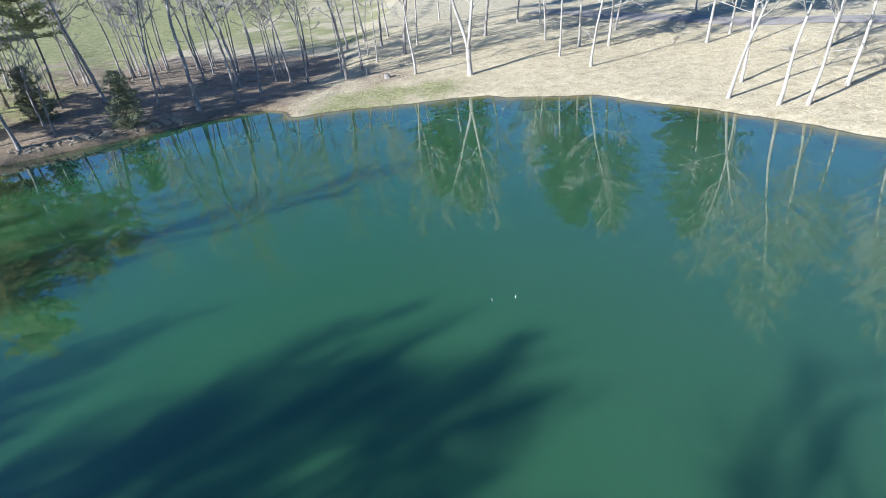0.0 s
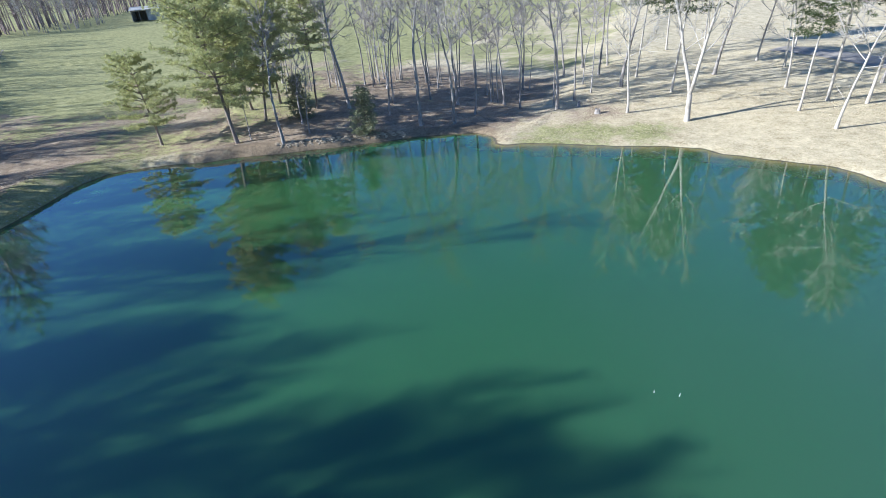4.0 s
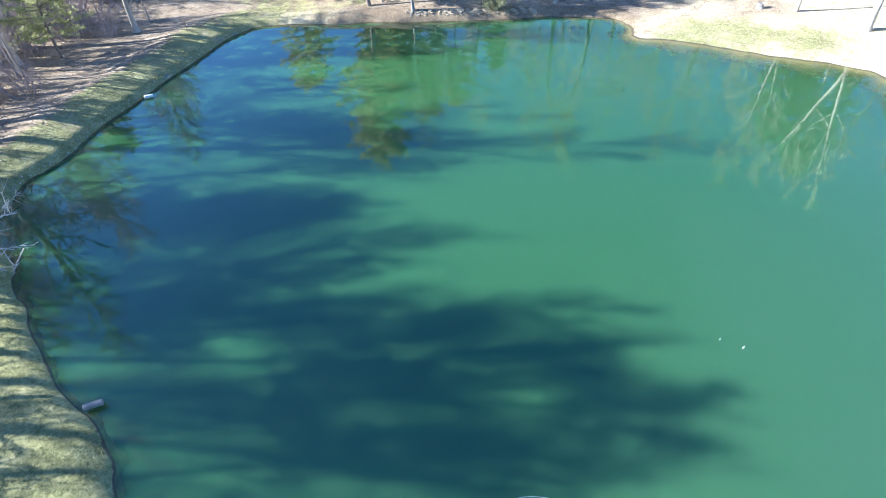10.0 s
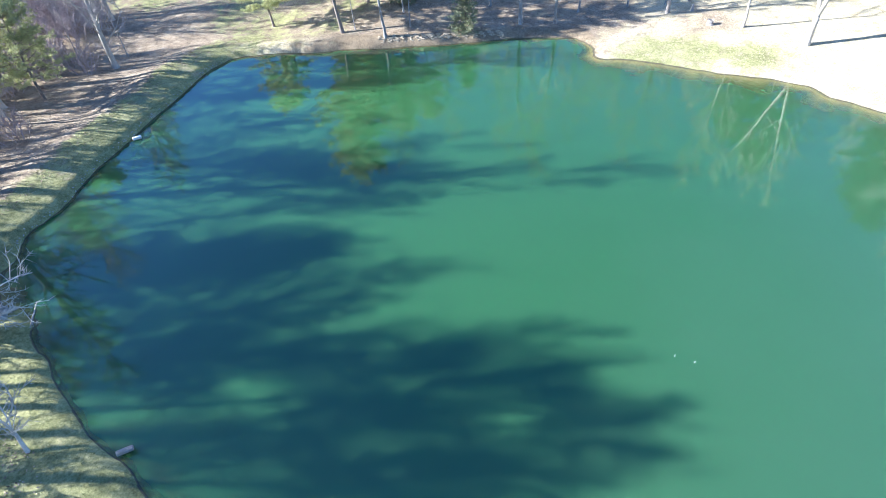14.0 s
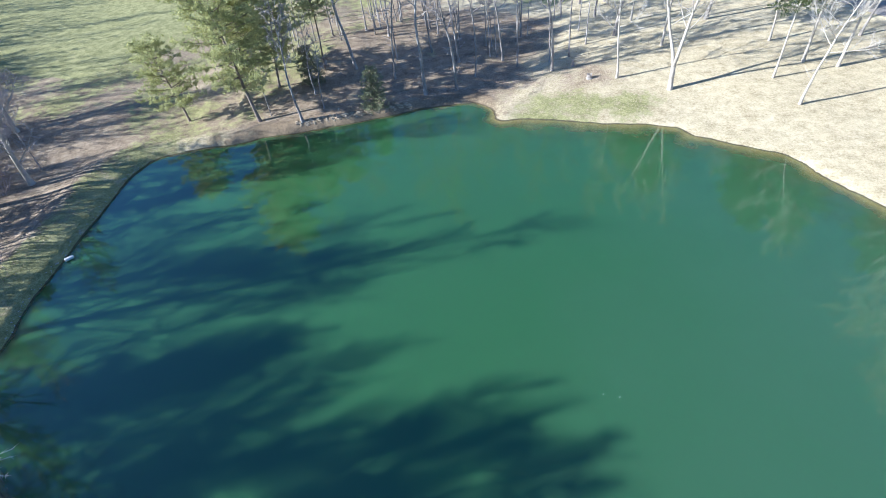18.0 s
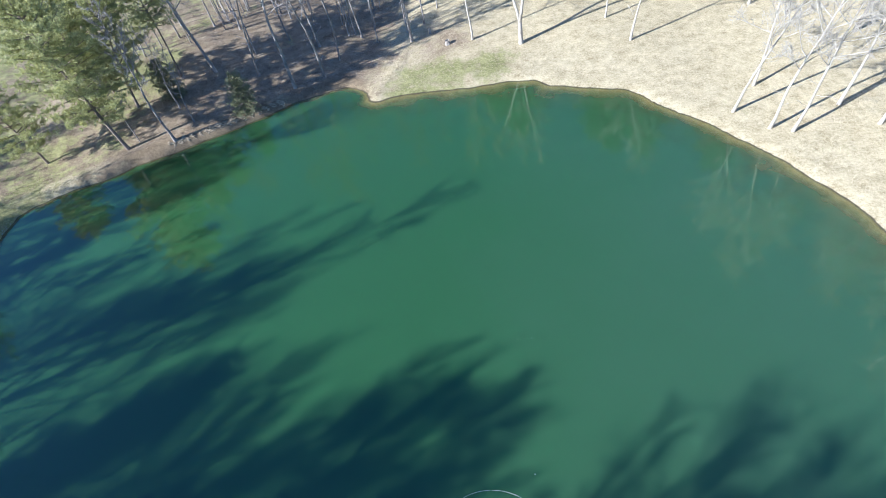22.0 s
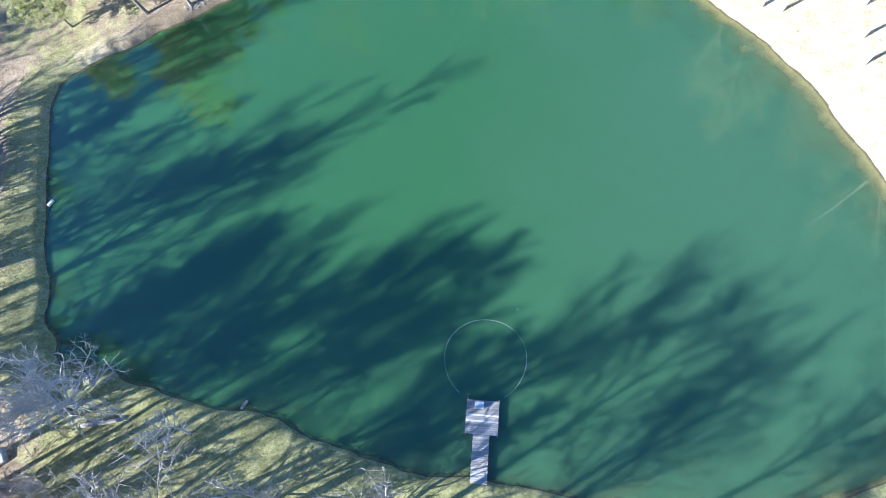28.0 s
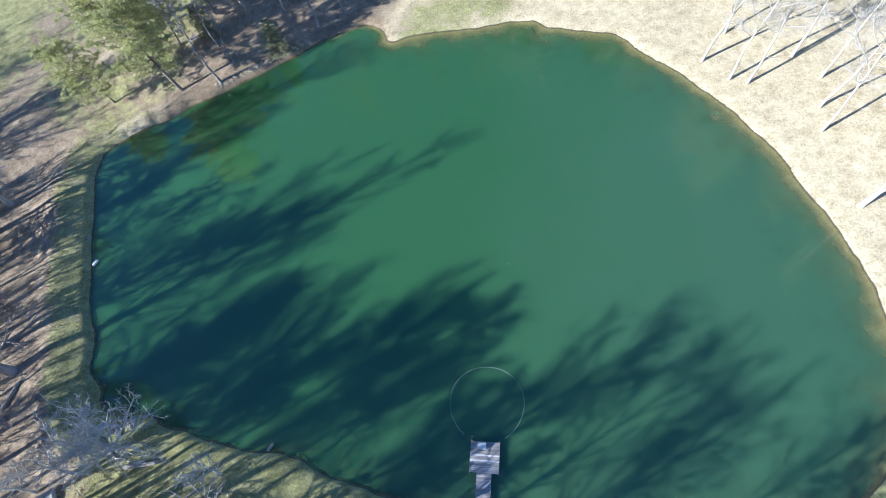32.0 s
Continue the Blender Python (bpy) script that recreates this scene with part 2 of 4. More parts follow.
def leaf_material():
    mat, nt, b = nodes_of("fallen_leaves")
    geo = nt.nodes.new("ShaderNodeNewGeometry")
    col = ramp_node(nt, geo.outputs["Random Per Island"], [(0.0, (0.12, 0.075, 0.055)), (0.4, (0.30, 0.20, 0.15)), (0.75, (0.50, 0.37, 0.29)), (1.0, (0.54, 0.44, 0.35))])
    nt.links.new(col, b.inputs["Base Color"])
    b.inputs["Roughness"].default_value = 0.8
    return mat


LEAVES = leaf_material()


# ---- mesh helpers ----
def mesh_of(name, verts, faces, mat, smooth=False):
    me = bpy.data.meshes.new(name)
    me.from_pydata(verts, [], faces)
    me.materials.append(mat)
    if smooth:
        me.polygons.foreach_set("use_smooth", [True] * len(me.polygons))
    me.update()
    return me


def part(name, data, mat, parent, label=""):
    """One mesh object under a thing; data is a bmesh or a mesh."""
    if isinstance(data, bmesh.types.BMesh):
        me = bpy.data.meshes.new(name)
        data.to_mesh(me)
        data.free()
        me.materials.append(mat)
        data = me
    ob = new(name, data)
    ob.parent = parent
    if label:
        ob["label"] = label
    return ob


def block(bm, x0, x1, y0, y1, z0, z1, bevel=0.0, turn=None):
    """A box with eased edges, added to a bmesh."""
    made = bmesh.ops.create_cube(bm, size=1)["verts"]
    m = Matrix.Translation(((x0 + x1) / 2, (y0 + y1) / 2, (z0 + z1) / 2)) @ Matrix.Diagonal((x1 - x0, y1 - y0, z1 - z0, 1))
    bmesh.ops.transform(bm, matrix=(turn or Matrix()) @ m, verts=made)
    if bevel:
        edges = {e for v in made for e in v.link_edges}
        bmesh.ops.bevel(bm, geom=list(edges), offset=bevel, segments=1, affect="EDGES")
    return bm


def boxy(x0, x1, y0, y1, z0, z1, bevel=0.01):
    return block(bmesh.new(), x0, x1, y0, y1, z0, z1, bevel)


# ---- plan of the pond: shore from the dock westward round to the dock; x, y, height of the bank's lip ----
SOUTH = [(3.0, -3.8, 0.36), (-4.0, -3.6, 0.36), (-11.7, -2.4, 0.38), (-17.6, -0.7, 0.38), (-24.5, 0.0, 0.36), (-30.3, 1.1, 0.36), (-33.8, 2.2, 0.36), (-36.4, 1.8, 0.15)]
WEST = [(-38.6, 2.8, 0.35), (-41.1, 6.0, 0.5), (-43.5, 11.0, 0.5), (-46.5, 18.3, 0.5), (-50.4, 28.0, 0.5), (-51.6, 32.4, 0.5)]
NORTH = [(-49.3, 35.8, 0.4), (-43.5, 39.8, 0.75), (-37.3, 43.4, 0.95), (-31.0, 47.3, 0.9), (-24.2, 52.0, 0.6), (-19.6, 53.7, 0.45), (-16.6, 52.9, 0.25), (-15.1, 50.7, 0.14)]
EAST = [(-11.0, 51.5, 0.1), (-2.0, 52.4, 0.12), (2.6, 52.2, 0.15), (6.2, 51.0, 0.12), (13.4, 48.9, 0.15), (15.0, 46.8, 0.15), (20.8, 40.7, 0.14), (26.1, 33.8, 0.15), (29.8, 26.0, 0.15), (32.3, 18.5, 0.15), (33.2, 11.0, 0.15), (31.0, 3.0, 0.2), (24.3, -2.5, 0.25), (14.0, -4.5, 0.3)]


def shore_line(steps=9):
    ctrl = np.array(SOUTH + WEST + NORTH + EAST)
    n, out = len(ctrl), []
    for i in range(n):
        p0, p1, p2, p3 = ctrl[i - 1], ctrl[i], ctrl[(i + 1) % n], ctrl[(i + 2) % n]
        for k in range(steps):
            t = k / steps
            out.append(0.5 * (2 * p1 + (p2 - p0) * t + (2 * p0 - 5 * p1 + 4 * p2 - p3) * t * t + (3 * p1 - p0 - 3 * p2 + p3) * t**3))
    line = np.array(out)
    rng = np.random.default_rng(4)
    wob = np.convolve(rng.normal(0, 1, len(line) + 4), np.ones(5) / 5, "valid")[: len(line)]
    nxt = np.roll(line[:, :2], -1, 0) - np.roll(line[:, :2], 1, 0)
    nrm = np.c_[-nxt[:, 1], nxt[:, 0]] / np.linalg.norm(nxt, axis=1)[:, None]
    line[:, :2] += nrm * (wob * 0.42)[:, None]
    return line


SHORE = shore_line()


def sstep(a, b, x):
    t = np.clip((x - a) / (b - a), 0, 1)
    return t * t * (3 - 2 * t)


def shore_distance(px, py):
    """Signed distance to the shore (positive on land), the bank's lip there and the nearest shore point."""
    px, py = np.atleast_1d(px).astype(float), np.atleast_1d(py).astype(float)
    a, b = SHORE, np.roll(SHORE, -1, 0)
    best = np.full(px.shape, 1e18)
    lip, cx, cy = np.zeros_like(px), np.zeros_like(px), np.zeros_like(px)
    inside = np.zeros(px.shape, bool)
    for (x0, y0, l0), (x1, y1, l1) in zip(a, b):
        dx, dy = x1 - x0, y1 - y0
        t = np.clip(((px - x0) * dx + (py - y0) * dy) / (dx * dx + dy * dy), 0, 1)
        qx, qy = x0 + t * dx, y0 + t * dy
        d = (px - qx) ** 2 + (py - qy) ** 2
        w = d < best
        best[w] = d[w]
        lip[w] = (l0 + (l1 - l0) * t)[w]
        cx[w], cy[w] = qx[w], qy[w]
        if y0 != y1:
            inside ^= ((y0 > py) != (y1 > py)) & (px < x0 + (py - y0) / (y1 - y0) * dx)
    return np.where(inside, -1, 1) * np.sqrt(best), lip, cx, cy


WAVES = [(random.uniform(0.02, 0.5), random.uniform(0, 6.28), random.uniform(0, 6.28)) for _ in range(14)]


def rolling(x, y):
    z = 0
    for f, a, p in WAVES:
        z = z + np.sin(f * (x * math.cos(a) + y * math.sin(a)) + p) * 0.03 / (0.15 + f)
    return z


def terrain(px, py):
    """Height of the ground and how much of each cover lies there."""
    x, y = np.atleast_1d(px).astype(float), np.atleast_1d(py).astype(float)
    d, lip, cx, cy = shore_distance(x, y)
    west = sstep(-34, -42, x) * sstep(45, 27, y)
    south = sstep(8, 1, y) * (1 - west)
    north = sstep(-11, -18, x) * sstep(26, 38, y) * (1 - west)
    east = np.clip(1 - west - south - north, 0, 1)
    dl = np.clip(d, 0, None)
    reach = 0.4 + 0.5 * east + 0.45 * north
    z = lip * np.clip(d / reach, 0, 1)
    z = z + dl.clip(0, 45) * (0.05 * east + 0.03 * north + 0.035 * south)
    z = z + west * (0.55 * np.exp(-(((dl - 4.0) / 2.4) ** 2)) - 0.25 * sstep(5.0, 13.0, dl) + 0.012 * dl)
    z = z + rolling(x, y) * sstep(0.5, 12, d) * 0.8
    r = np.hypot(x + 10, y - 25)
    z = z + 0.035 * np.clip(r - 85, 0, None) * sstep(85, 140, r)
    shelf = 0.17 + 0.16 * (1 - east) - 0.22 * south
    bed = -np.clip(-d, 0, 0.5) * lip / reach - np.clip(-d - 0.5, 0, None) * shelf
    z = np.where(d < 0, np.maximum(bed, -2.6), z)
    litter = 0.56 * north * sstep(0.2, 1.0, d) * sstep(46, 22, d) * (1 - 0.3 * sstep(-42, -48, x)) + 1.0 * west * sstep(4.0, 9.0, d) + 0.15
    litter = np.maximum(litter, 0.9 * sstep(-30, -40, x) * sstep(3, -3, y) * sstep(4, 9, d))
    litter = np.maximum(litter, 0.95 * sstep(-60, -70, x) * sstep(50, 35, y))
    field = sstep(72, 84, y + 0.25 * x) + sstep(-90, -110, x)
    litter = litter * (1 - 0.9 * np.clip(field, 0, 1) * (1 - sstep(-60, -70, x) * sstep(50, 35, y)))
    green = 0.72 * west * sstep(6.2, 3.2, d) + 0.84 * south + 0.2 * north * sstep(1.5, 4.0, d) + 0.3 * north * sstep(-40, -46, x) + 0.34 * np.clip(field, 0, 1) * sstep(25, -20, x) + 0.2 * east * sstep(9, 2, d)
    green = np.maximum(green, 0.6 * sstep(6, -2, x) * east * sstep(10, 4, d))
    litter = np.maximum(litter, 0.8 * sstep(-52, -64, x) * sstep(24, 32, y) * sstep(56, 46, y))
    litter = np.maximum(litter, 0.52 * sstep(4, -10, x) * sstep(52, 57, y) * sstep(74, 66, y) * (1 - east * sstep(6, 3, d)))
    bare_east = sstep(-16, -24, x) * (1 - np.clip(field, 0, 1))
    litter = np.maximum(litter, 0.74 * bare_east * sstep(1, 3, d))
    meadow = sstep(-68, -84, x) * sstep(44, 54, y)
    green = np.maximum(green, 0.95 * sstep(0, 0.55, meadow))
    litter = litter * (1 - 0.8 * sstep(0.45, 1, meadow))
    soil = 0.72 * north * sstep(3.0, 0.6, d)
    # Fourth channel: how far the waterline's dark band and painted lip shade climb.
    return z, np.stack([np.clip(litter, 0, 1), np.clip(green, 0, 1), np.clip(soil, 0, 1), np.where(d < 2, 1 - 0.9 * east, -10)], -1), d


def ground_z(x, y):
    return float(terrain(x, y)[0][0])


def graded(lo, hi, step, far):
    mid = np.arange(lo, hi + step, step)
    out, s, v = [], step, hi + step
    while v < far:
        s *= 1.16
        v += s
        out.append(v)
    out2, s, v = [], step, lo
    while v > -far:
        s *= 1.16
        v -= s
        out2.append(v)
    return np.array(out2[::-1] + list(mid) + out)


def grid_faces(nx, ny):
    i = np.arange((nx - 1) * (ny - 1))
    a = (i // (nx - 1)) * nx + i % (nx - 1)
    return np.stack([a, a + 1, a + nx + 1, a + nx], 1)


gx, gy = graded(-66, 40, 0.55, 2600), graded(-14, 72, 0.55, 2600)
GX, GY = np.meshgrid(gx, gy)
GX, GY = GX.ravel(), GY.ravel()
near_d, _, near_x, near_y = shore_distance(GX, GY)
edge = np.abs(near_d) < 0.3
GX, GY = np.where(edge, near_x, GX), np.where(edge, near_y, GY)
gz, cover, _ = terrain(GX, GY)
gz = np.where(edge, 0.0, gz)
ground_mesh = mesh_of("ground", np.c_[GX, GY, gz].tolist(), grid_faces(len(gx), len(gy)).tolist(), GROUND, True)
ca = ground_mesh.attributes.new("cover", "FLOAT_COLOR", "POINT")
ca.data.foreach_set("color", cover.ravel())
tagged(new("ground", ground_mesh), "dry winter grass, leaf litter and mossy turf around the pond", "ground", kind="structure")

wx, wy = np.arange(-56, 38, 0.5), np.arange(-8, 58, 0.5)
WX, WY = np.meshgrid(wx, wy)
bz, _, wd = terrain(WX.ravel(), WY.ravel())
wet = grid_faces(len(wx), len(wy))
wet = wet[(wd[wet] < 1.0).any(1)]
water_mesh = mesh_of("water", np.c_[WX.ravel(), WY.ravel(), 0 * bz].tolist(), wet.tolist(), WATER, True)
da = water_mesh.attributes.new("depth", "FLOAT", "POINT")
da.data.foreach_set("value", np.clip(-bz, 0, 3))
sa = water_mesh.attributes.new("eastward", "FLOAT", "POINT")
sa.data.foreach_set("value", sstep(-28, 26, WX.ravel() - 0.3 * WY.ravel()))
tagged(new("water", water_mesh), "still murky green pond water mirroring sky and bare trees", "pond", kind="structure")


# ---- trees ----
class Wood:
    """Collects tapered tubes."""

    def __init__(self):
        self.v, self.f = [], []

    def tube(self, pts, radii, sides):
        start = len(self.v)
        for i, (p, r) in enumerate(zip(pts, radii)):
            way = (pts[min(i + 1, len(pts) - 1)] - pts[max(i - 1, 0)]).normalized()
            side = way.orthogonal().normalized()
            up = way.cross(side)
            for k in range(sides):
                a = 2 * math.pi * k / sides
                self.v.append(p + (side * math.cos(a) + up * math.sin(a)) * r)
        for i in range(len(pts) - 1):
            for k in range(sides):
                a, b = start + i * sides + k, start + i * sides + (k + 1) % sides
                self.f.append((a, b, b + sides, a + sides))
        self.f.append(tuple(start + (len(pts) - 1) * sides + k for k in range(sides)))

    def spike(self, p, q, r):
        """A thin twig that runs out to a point."""
        side = (q - p).orthogonal().normalized() * r
        up = (q - p).normalized().cross(side)
        k = len(self.v)
        self.v.extend((p + side, p - side * 0.5 + up * 0.87, p - side * 0.5 - up * 0.87, q))
        self.f.extend(((k, k + 1, k + 3), (k + 1, k + 2, k + 3)))

    def mesh(self, name, mat, smooth=True):
        return mesh_of(name, self.v, self.f, mat, smooth)


def shoot(rng, start, way, length, r0, r1, segs, bend, lift):
    """A crooked line of points with radii."""
    pts, radii, p, w = [start.copy()], [r0], start.copy(), way.normalized()
    for i in range(segs):
        w = (w + Vector((rng.gauss(0, bend), rng.gauss(0, bend), rng.gauss(0, bend) + lift))).normalized()
        p = p + w * (length / segs)
        pts.append(p.copy())
        radii.append(r0 + (r1 - r0) * ((i + 1) / segs) ** 0.85)
    return pts, radii


def along(pts, t):
    f = t * (len(pts) - 1)
    i = min(int(f), len(pts) - 2)
    return pts[i].lerp(pts[i + 1], f - i), (pts[i + 1] - pts[i]).normalized()


def bare_tree(seed, height, girth, crown_from, spread, limbs, subs, twigs, fork=False, lean=(0, 0), crook=0.05, up=0.35, fine=0.022, low=8, reach=1.0, gnarl=0.13):
    """Wood of a leafless tree: trunk, each limb with its branches, twigs. crown_from: where the crown begins, as a share of the height."""
    rng = random.Random(seed)
    trunk, boughs, twig = Wood(), [], Wood()
    stems = []
    base_way = Vector((lean[0], lean[1], 1))
    if fork:
        pts, radii = shoot(rng, Vector((0, 0, -0.4)), base_way, height * 0.16, girth, girth * 0.8, 3, 0.02, 0.0)
        radii[0] *= 1.35
        trunk.tube(pts, radii, 9)
        a = rng.uniform(0, 6.28)
        for k in range(2):
            w = Vector((math.cos(a + k * 3.14) * 0.2 + lean[0], math.sin(a + k * 3.14) * 0.2 + lean[1], 1))
            q, rr = shoot(rng, pts[-1] - w.normalized() * 0.25, w, height * (0.84 - 0.08 * k), girth * 0.68, girth * 0.10, 11, crook, 0.05)
            trunk.tube(q, rr, 8)
            stems.append((q, rr))
    else:
        pts, radii = shoot(rng, Vector((0, 0, -0.4)), base_way, height, girth, girth * 0.09, 13, crook, 0.03)
        radii[0] *= 1.5
        radii[1] *= 1.05
        trunk.tube(pts, radii, 9)
        stems.append((pts, radii))

    def sprays(s2, sl, count):
        for k in range(count):
            tp, tw = along(s2, min(1.0, 0.15 + 0.85 * (k + rng.random()) / count))
            for _ in range(2):
                side = Vector((rng.gauss(0, 1), rng.gauss(0, 1), rng.gauss(0.2, 0.8))).normalized()
                twig.spike(tp, tp + (tw * 0.7 + side * 0.8).normalized() * sl * reach * rng.uniform(0.22, 0.6), fine)

    for q, rr in stems:
        for k in range(low):
            p, w = along(q, rng.uniform(0.12, crown_from))
            a = rng.uniform(0, 6.28)
            q2, r2 = shoot(rng, p, Vector((math.cos(a), math.sin(a), rng.uniform(-0.1, 0.6))), spread * rng.uniform(0.12, 0.4), fine * 1.5, fine * 0.7, 3, 0.2, 0.03)
            twig.tube(q2, r2, 3)
            sprays(q2, spread * 0.22, 3)
        n = limbs // len(stems)
        for i in range(n):
            t = crown_from + (0.98 - crown_from) * (i + rng.random() * 0.8) / n
            p, w = along(q, t)
            r = max(0.02, rr[min(int(t * (len(rr) - 1)), len(rr) - 2)] * rng.uniform(0.32, 0.55))
            a = i * 2.4 + rng.uniform(-0.5, 0.5)
            rise = up + 0.9 * (t - crown_from) + rng.uniform(-0.15, 0.25)
            ln = spread * (1.0 - 0.62 * (t - crown_from) / (1 - crown_from)) * rng.uniform(0.65, 1.15)
            lp, lr = shoot(rng, p, Vector((math.cos(a), math.sin(a), rise)) + w * 0.2, ln, max(r, 0.045), 0.025, 6, gnarl, 0.05)
            limb = Wood()
            boughs.append(limb)
            limb.tube(lp, lr, 5)
            sprays(lp[2:], ln * 0.22, 5)
            for j in range(subs):
                ts = 0.22 + 0.76 * (j + rng.random()) / subs
                sp, sw = along(lp, ts)
                side = Vector((rng.gauss(0, 1), rng.gauss(0, 1), rng.gauss(0.25, 0.7))).normalized()
                sl = ln * rng.uniform(0.28, 0.5) * (1.15 - 0.5 * ts)
                s2, r2 = shoot(rng, sp, sw * 0.75 + side * 0.85, sl, max(fine * 1.5, r * 0.3 * (1.1 - ts)), fine, 4, gnarl + 0.03, 0.04)
                limb.tube(s2, r2, 3)
                sprays(s2, sl, twigs)
    return trunk, boughs, twig


def tree_thing(name, meshes, label, category, group=""):
    ob = new(name)
    ob.empty_display_size = 0.3
    for pname, me in meshes:
        o = part(pname, me, None, ob)
        if pname == "crown":
            tagged(o, kind="stuff")
    return tagged(ob, label, category, group)


def hardwood(seed, label, bark, twigmat, split=True, **kw):
    a, boughs, c = bare_tree(seed, **kw)
    if split:
        rest = [("limb", b.mesh("limb", bark)) for b in boughs] + [("crown", c.mesh("crown", twigmat, False))]
    else:
        for b in boughs:
            k = len(c.v)
            c.v.extend(b.v)
            c.f.extend(tuple(i + k for i in f) for f in b.f)
        rest = [("crown", c.mesh("crown", twigmat, False))]
    return tree_thing("bare_tree", [("trunk", a.mesh("trunk", bark))] + rest, label, "tree")


def conifer(seed, height, girth, crown_from, reach, whorls, per, tufts, blades, leaf, size, taper=0.9, lean=(0, 0), droop=-0.05, bark=None):
    """Meshes of an evergreen: trunk, and a crown of limbs with many small blades in sprays."""
    rng = random.Random(seed)
    trunk, limb = Wood(), Wood()
    pts, radii = shoot(rng, Vector((0, 0, -0.4)), Vector((lean[0], lean[1], 1)), height, girth, 0.02, 12, 0.025, 0.02)
    radii[0] *= 1.3
    trunk.tube(pts, radii, 8)
    tuft_at = []
    for i in range(whorls):
        t = crown_from + (0.99 - crown_from) * (i + 0.5 * rng.random()) / whorls
        for k in range(per):
            p, w = along(pts, min(0.995, t + rng.uniform(-0.01, 0.01)))
            a = k * 6.283 / per + i * 1.3 + rng.uniform(-0.5, 0.5)
            share = (t - crown_from) / (1 - crown_from)
            ln = reach * ((1 - share) ** taper * 0.92 + 0.08) * rng.uniform(0.55, 1.2) * (0.6 + 0.4 * min(1, share * 5))
            lp, lr = shoot(rng, p, Vector((math.cos(a), math.sin(a), 0.12 + 0.5 * share + droop)), ln, 0.03 + 0.012 * ln, 0.008, 4, 0.1, 0.02)
            limb.tube(lp, lr, 3)
            n = max(2, int(tufts * (0.35 + 0.65 * ln / reach)))
            tuft_at.extend(along(lp, 0.25 + 0.75 * (j + rng.random()) / n) for j in range(n))
    v, f = limb.v, limb.f
    wooden = len(f)
    for c, cw in tuft_at:
        c = c + Vector((rng.gauss(0, 1), rng.gauss(0, 1), rng.gauss(0, 0.35))) * size * 0.9
        for b in range(blades):
            way = (Vector((rng.gauss(0, 1), rng.gauss(0, 1), rng.gauss(0.25, 0.8))) + cw * 0.6).normalized()
            sd = Matrix.Rotation(rng.uniform(0, 6.28), 3, way) @ way.orthogonal().normalized()
            L, W = size * rng.uniform(0.6, 1.2), size * rng.uniform(0.045, 0.09)
            s = len(v)
            v.extend((c - sd * W * 0.4, c + way * L * 0.5 + sd * W, c + way * L, c + way * L * 0.45 - sd * W))
            f.append((s, s + 1, s + 2, s + 3))
    crown = mesh_of("crown", v, f, bark or BARK_PINE)
    crown.materials.append(leaf)
    crown.polygons.foreach_set("material_index", [0] * wooden + [1] * (len(f) - wooden))
    return trunk.mesh("trunk", bark or BARK_PINE), crown


def evergreen(name, label, *args, **kw):
    t, c = conifer(*args, **kw)
    return tree_thing(name, [("trunk", t), ("crown", c)], label, "tree")


def bush(seed, stems, height, spread, twigs, mat, fine=0.013):
    """A thicket of bare stems."""
    rng = random.Random(seed)
    w = Wood()
    for i in range(stems):
        a = rng.uniform(0, 6.28)
        o = Vector((math.cos(a), math.sin(a), 0)) * spread * 0.45 * math.sqrt(rng.random())
        way = Vector((math.cos(a) * rng.uniform(0, 0.7), math.sin(a) * rng.uniform(0, 0.7), 1))
        ln = height * rng.uniform(0.5, 1.0)
        pts, radii = shoot(rng, o - Vector((0, 0, 0.2)), way, ln, rng.uniform(0.025, 0.055), 0.014, 5, 0.15, 0.03)
        w.tube(pts, radii, 4)
        for k in range(twigs):
            p, d = along(pts, 0.25 + 0.75 * rng.random())
            side = Vector((rng.gauss(0, 1), rng.gauss(0, 1), rng.gauss(0.3, 0.7))).normalized()
            w.spike(p, p + (d * 0.6 + side).normalized() * ln * rng.uniform(0.15, 0.42), fine * 1.5)
    return w.mesh("stems", mat, False)


placed_first = set()


def stand(proto, x, y, scale=1.0, turn=None, lean=0.0, lean_to=0.0, rng=random, label="", group=""):
    """Puts a tree of a kind at a place on the ground: the first use moves the original, later ones are copies."""
    turn = rng.uniform(0, 360) if turn is None else turn
    z = ground_z(x, y)
    m = Matrix.Translation((x, y, z - 0.05)) @ Matrix.Rotation(radians(lean), 4, Vector((-math.sin(radians(lean_to)), math.cos(radians(lean_to)), 0))) @ Matrix.Rotation(radians(turn), 4, "Z")
    if proto in placed_first:
        ob = copy_thing(proto, m)
    else:
        placed_first.add(proto)
        ob = proto
        ob.matrix_basis = m
    ob.scale = (scale, scale, scale * rng.uniform(0.95, 1.05))
    if label:
        ob["label"] = label
    if group:
        ob["group"] = group
    return ob


TALL_LABEL = "tall leafless hardwood with grey bark on leaf-strewn ground"
TALL = [
    hardwood(11, TALL_LABEL, BARK, TWIG, height=18, girth=0.19, crown_from=0.42, spread=4.6, limbs=17, subs=6, twigs=10, low=5, fine=0.015),
    hardwood(12, TALL_LABEL, BARK, TWIG, height=21, girth=0.22, crown_from=0.4, spread=5.4, limbs=18, subs=6, twigs=10, low=5, fine=0.015),
    hardwood(13, TALL_LABEL, BARK, TWIG, height=18, girth=0.16, crown_from=0.4, spread=4.0, limbs=15, subs=6, twigs=10, low=5, fine=0.015),
    hardwood(14, TALL_LABEL, BARK, TWIG, height=19, girth=0.2, crown_from=0.34, spread=5.2, limbs=18, subs=6, twigs=10, low=5, fine=0.025, fork=True),
]
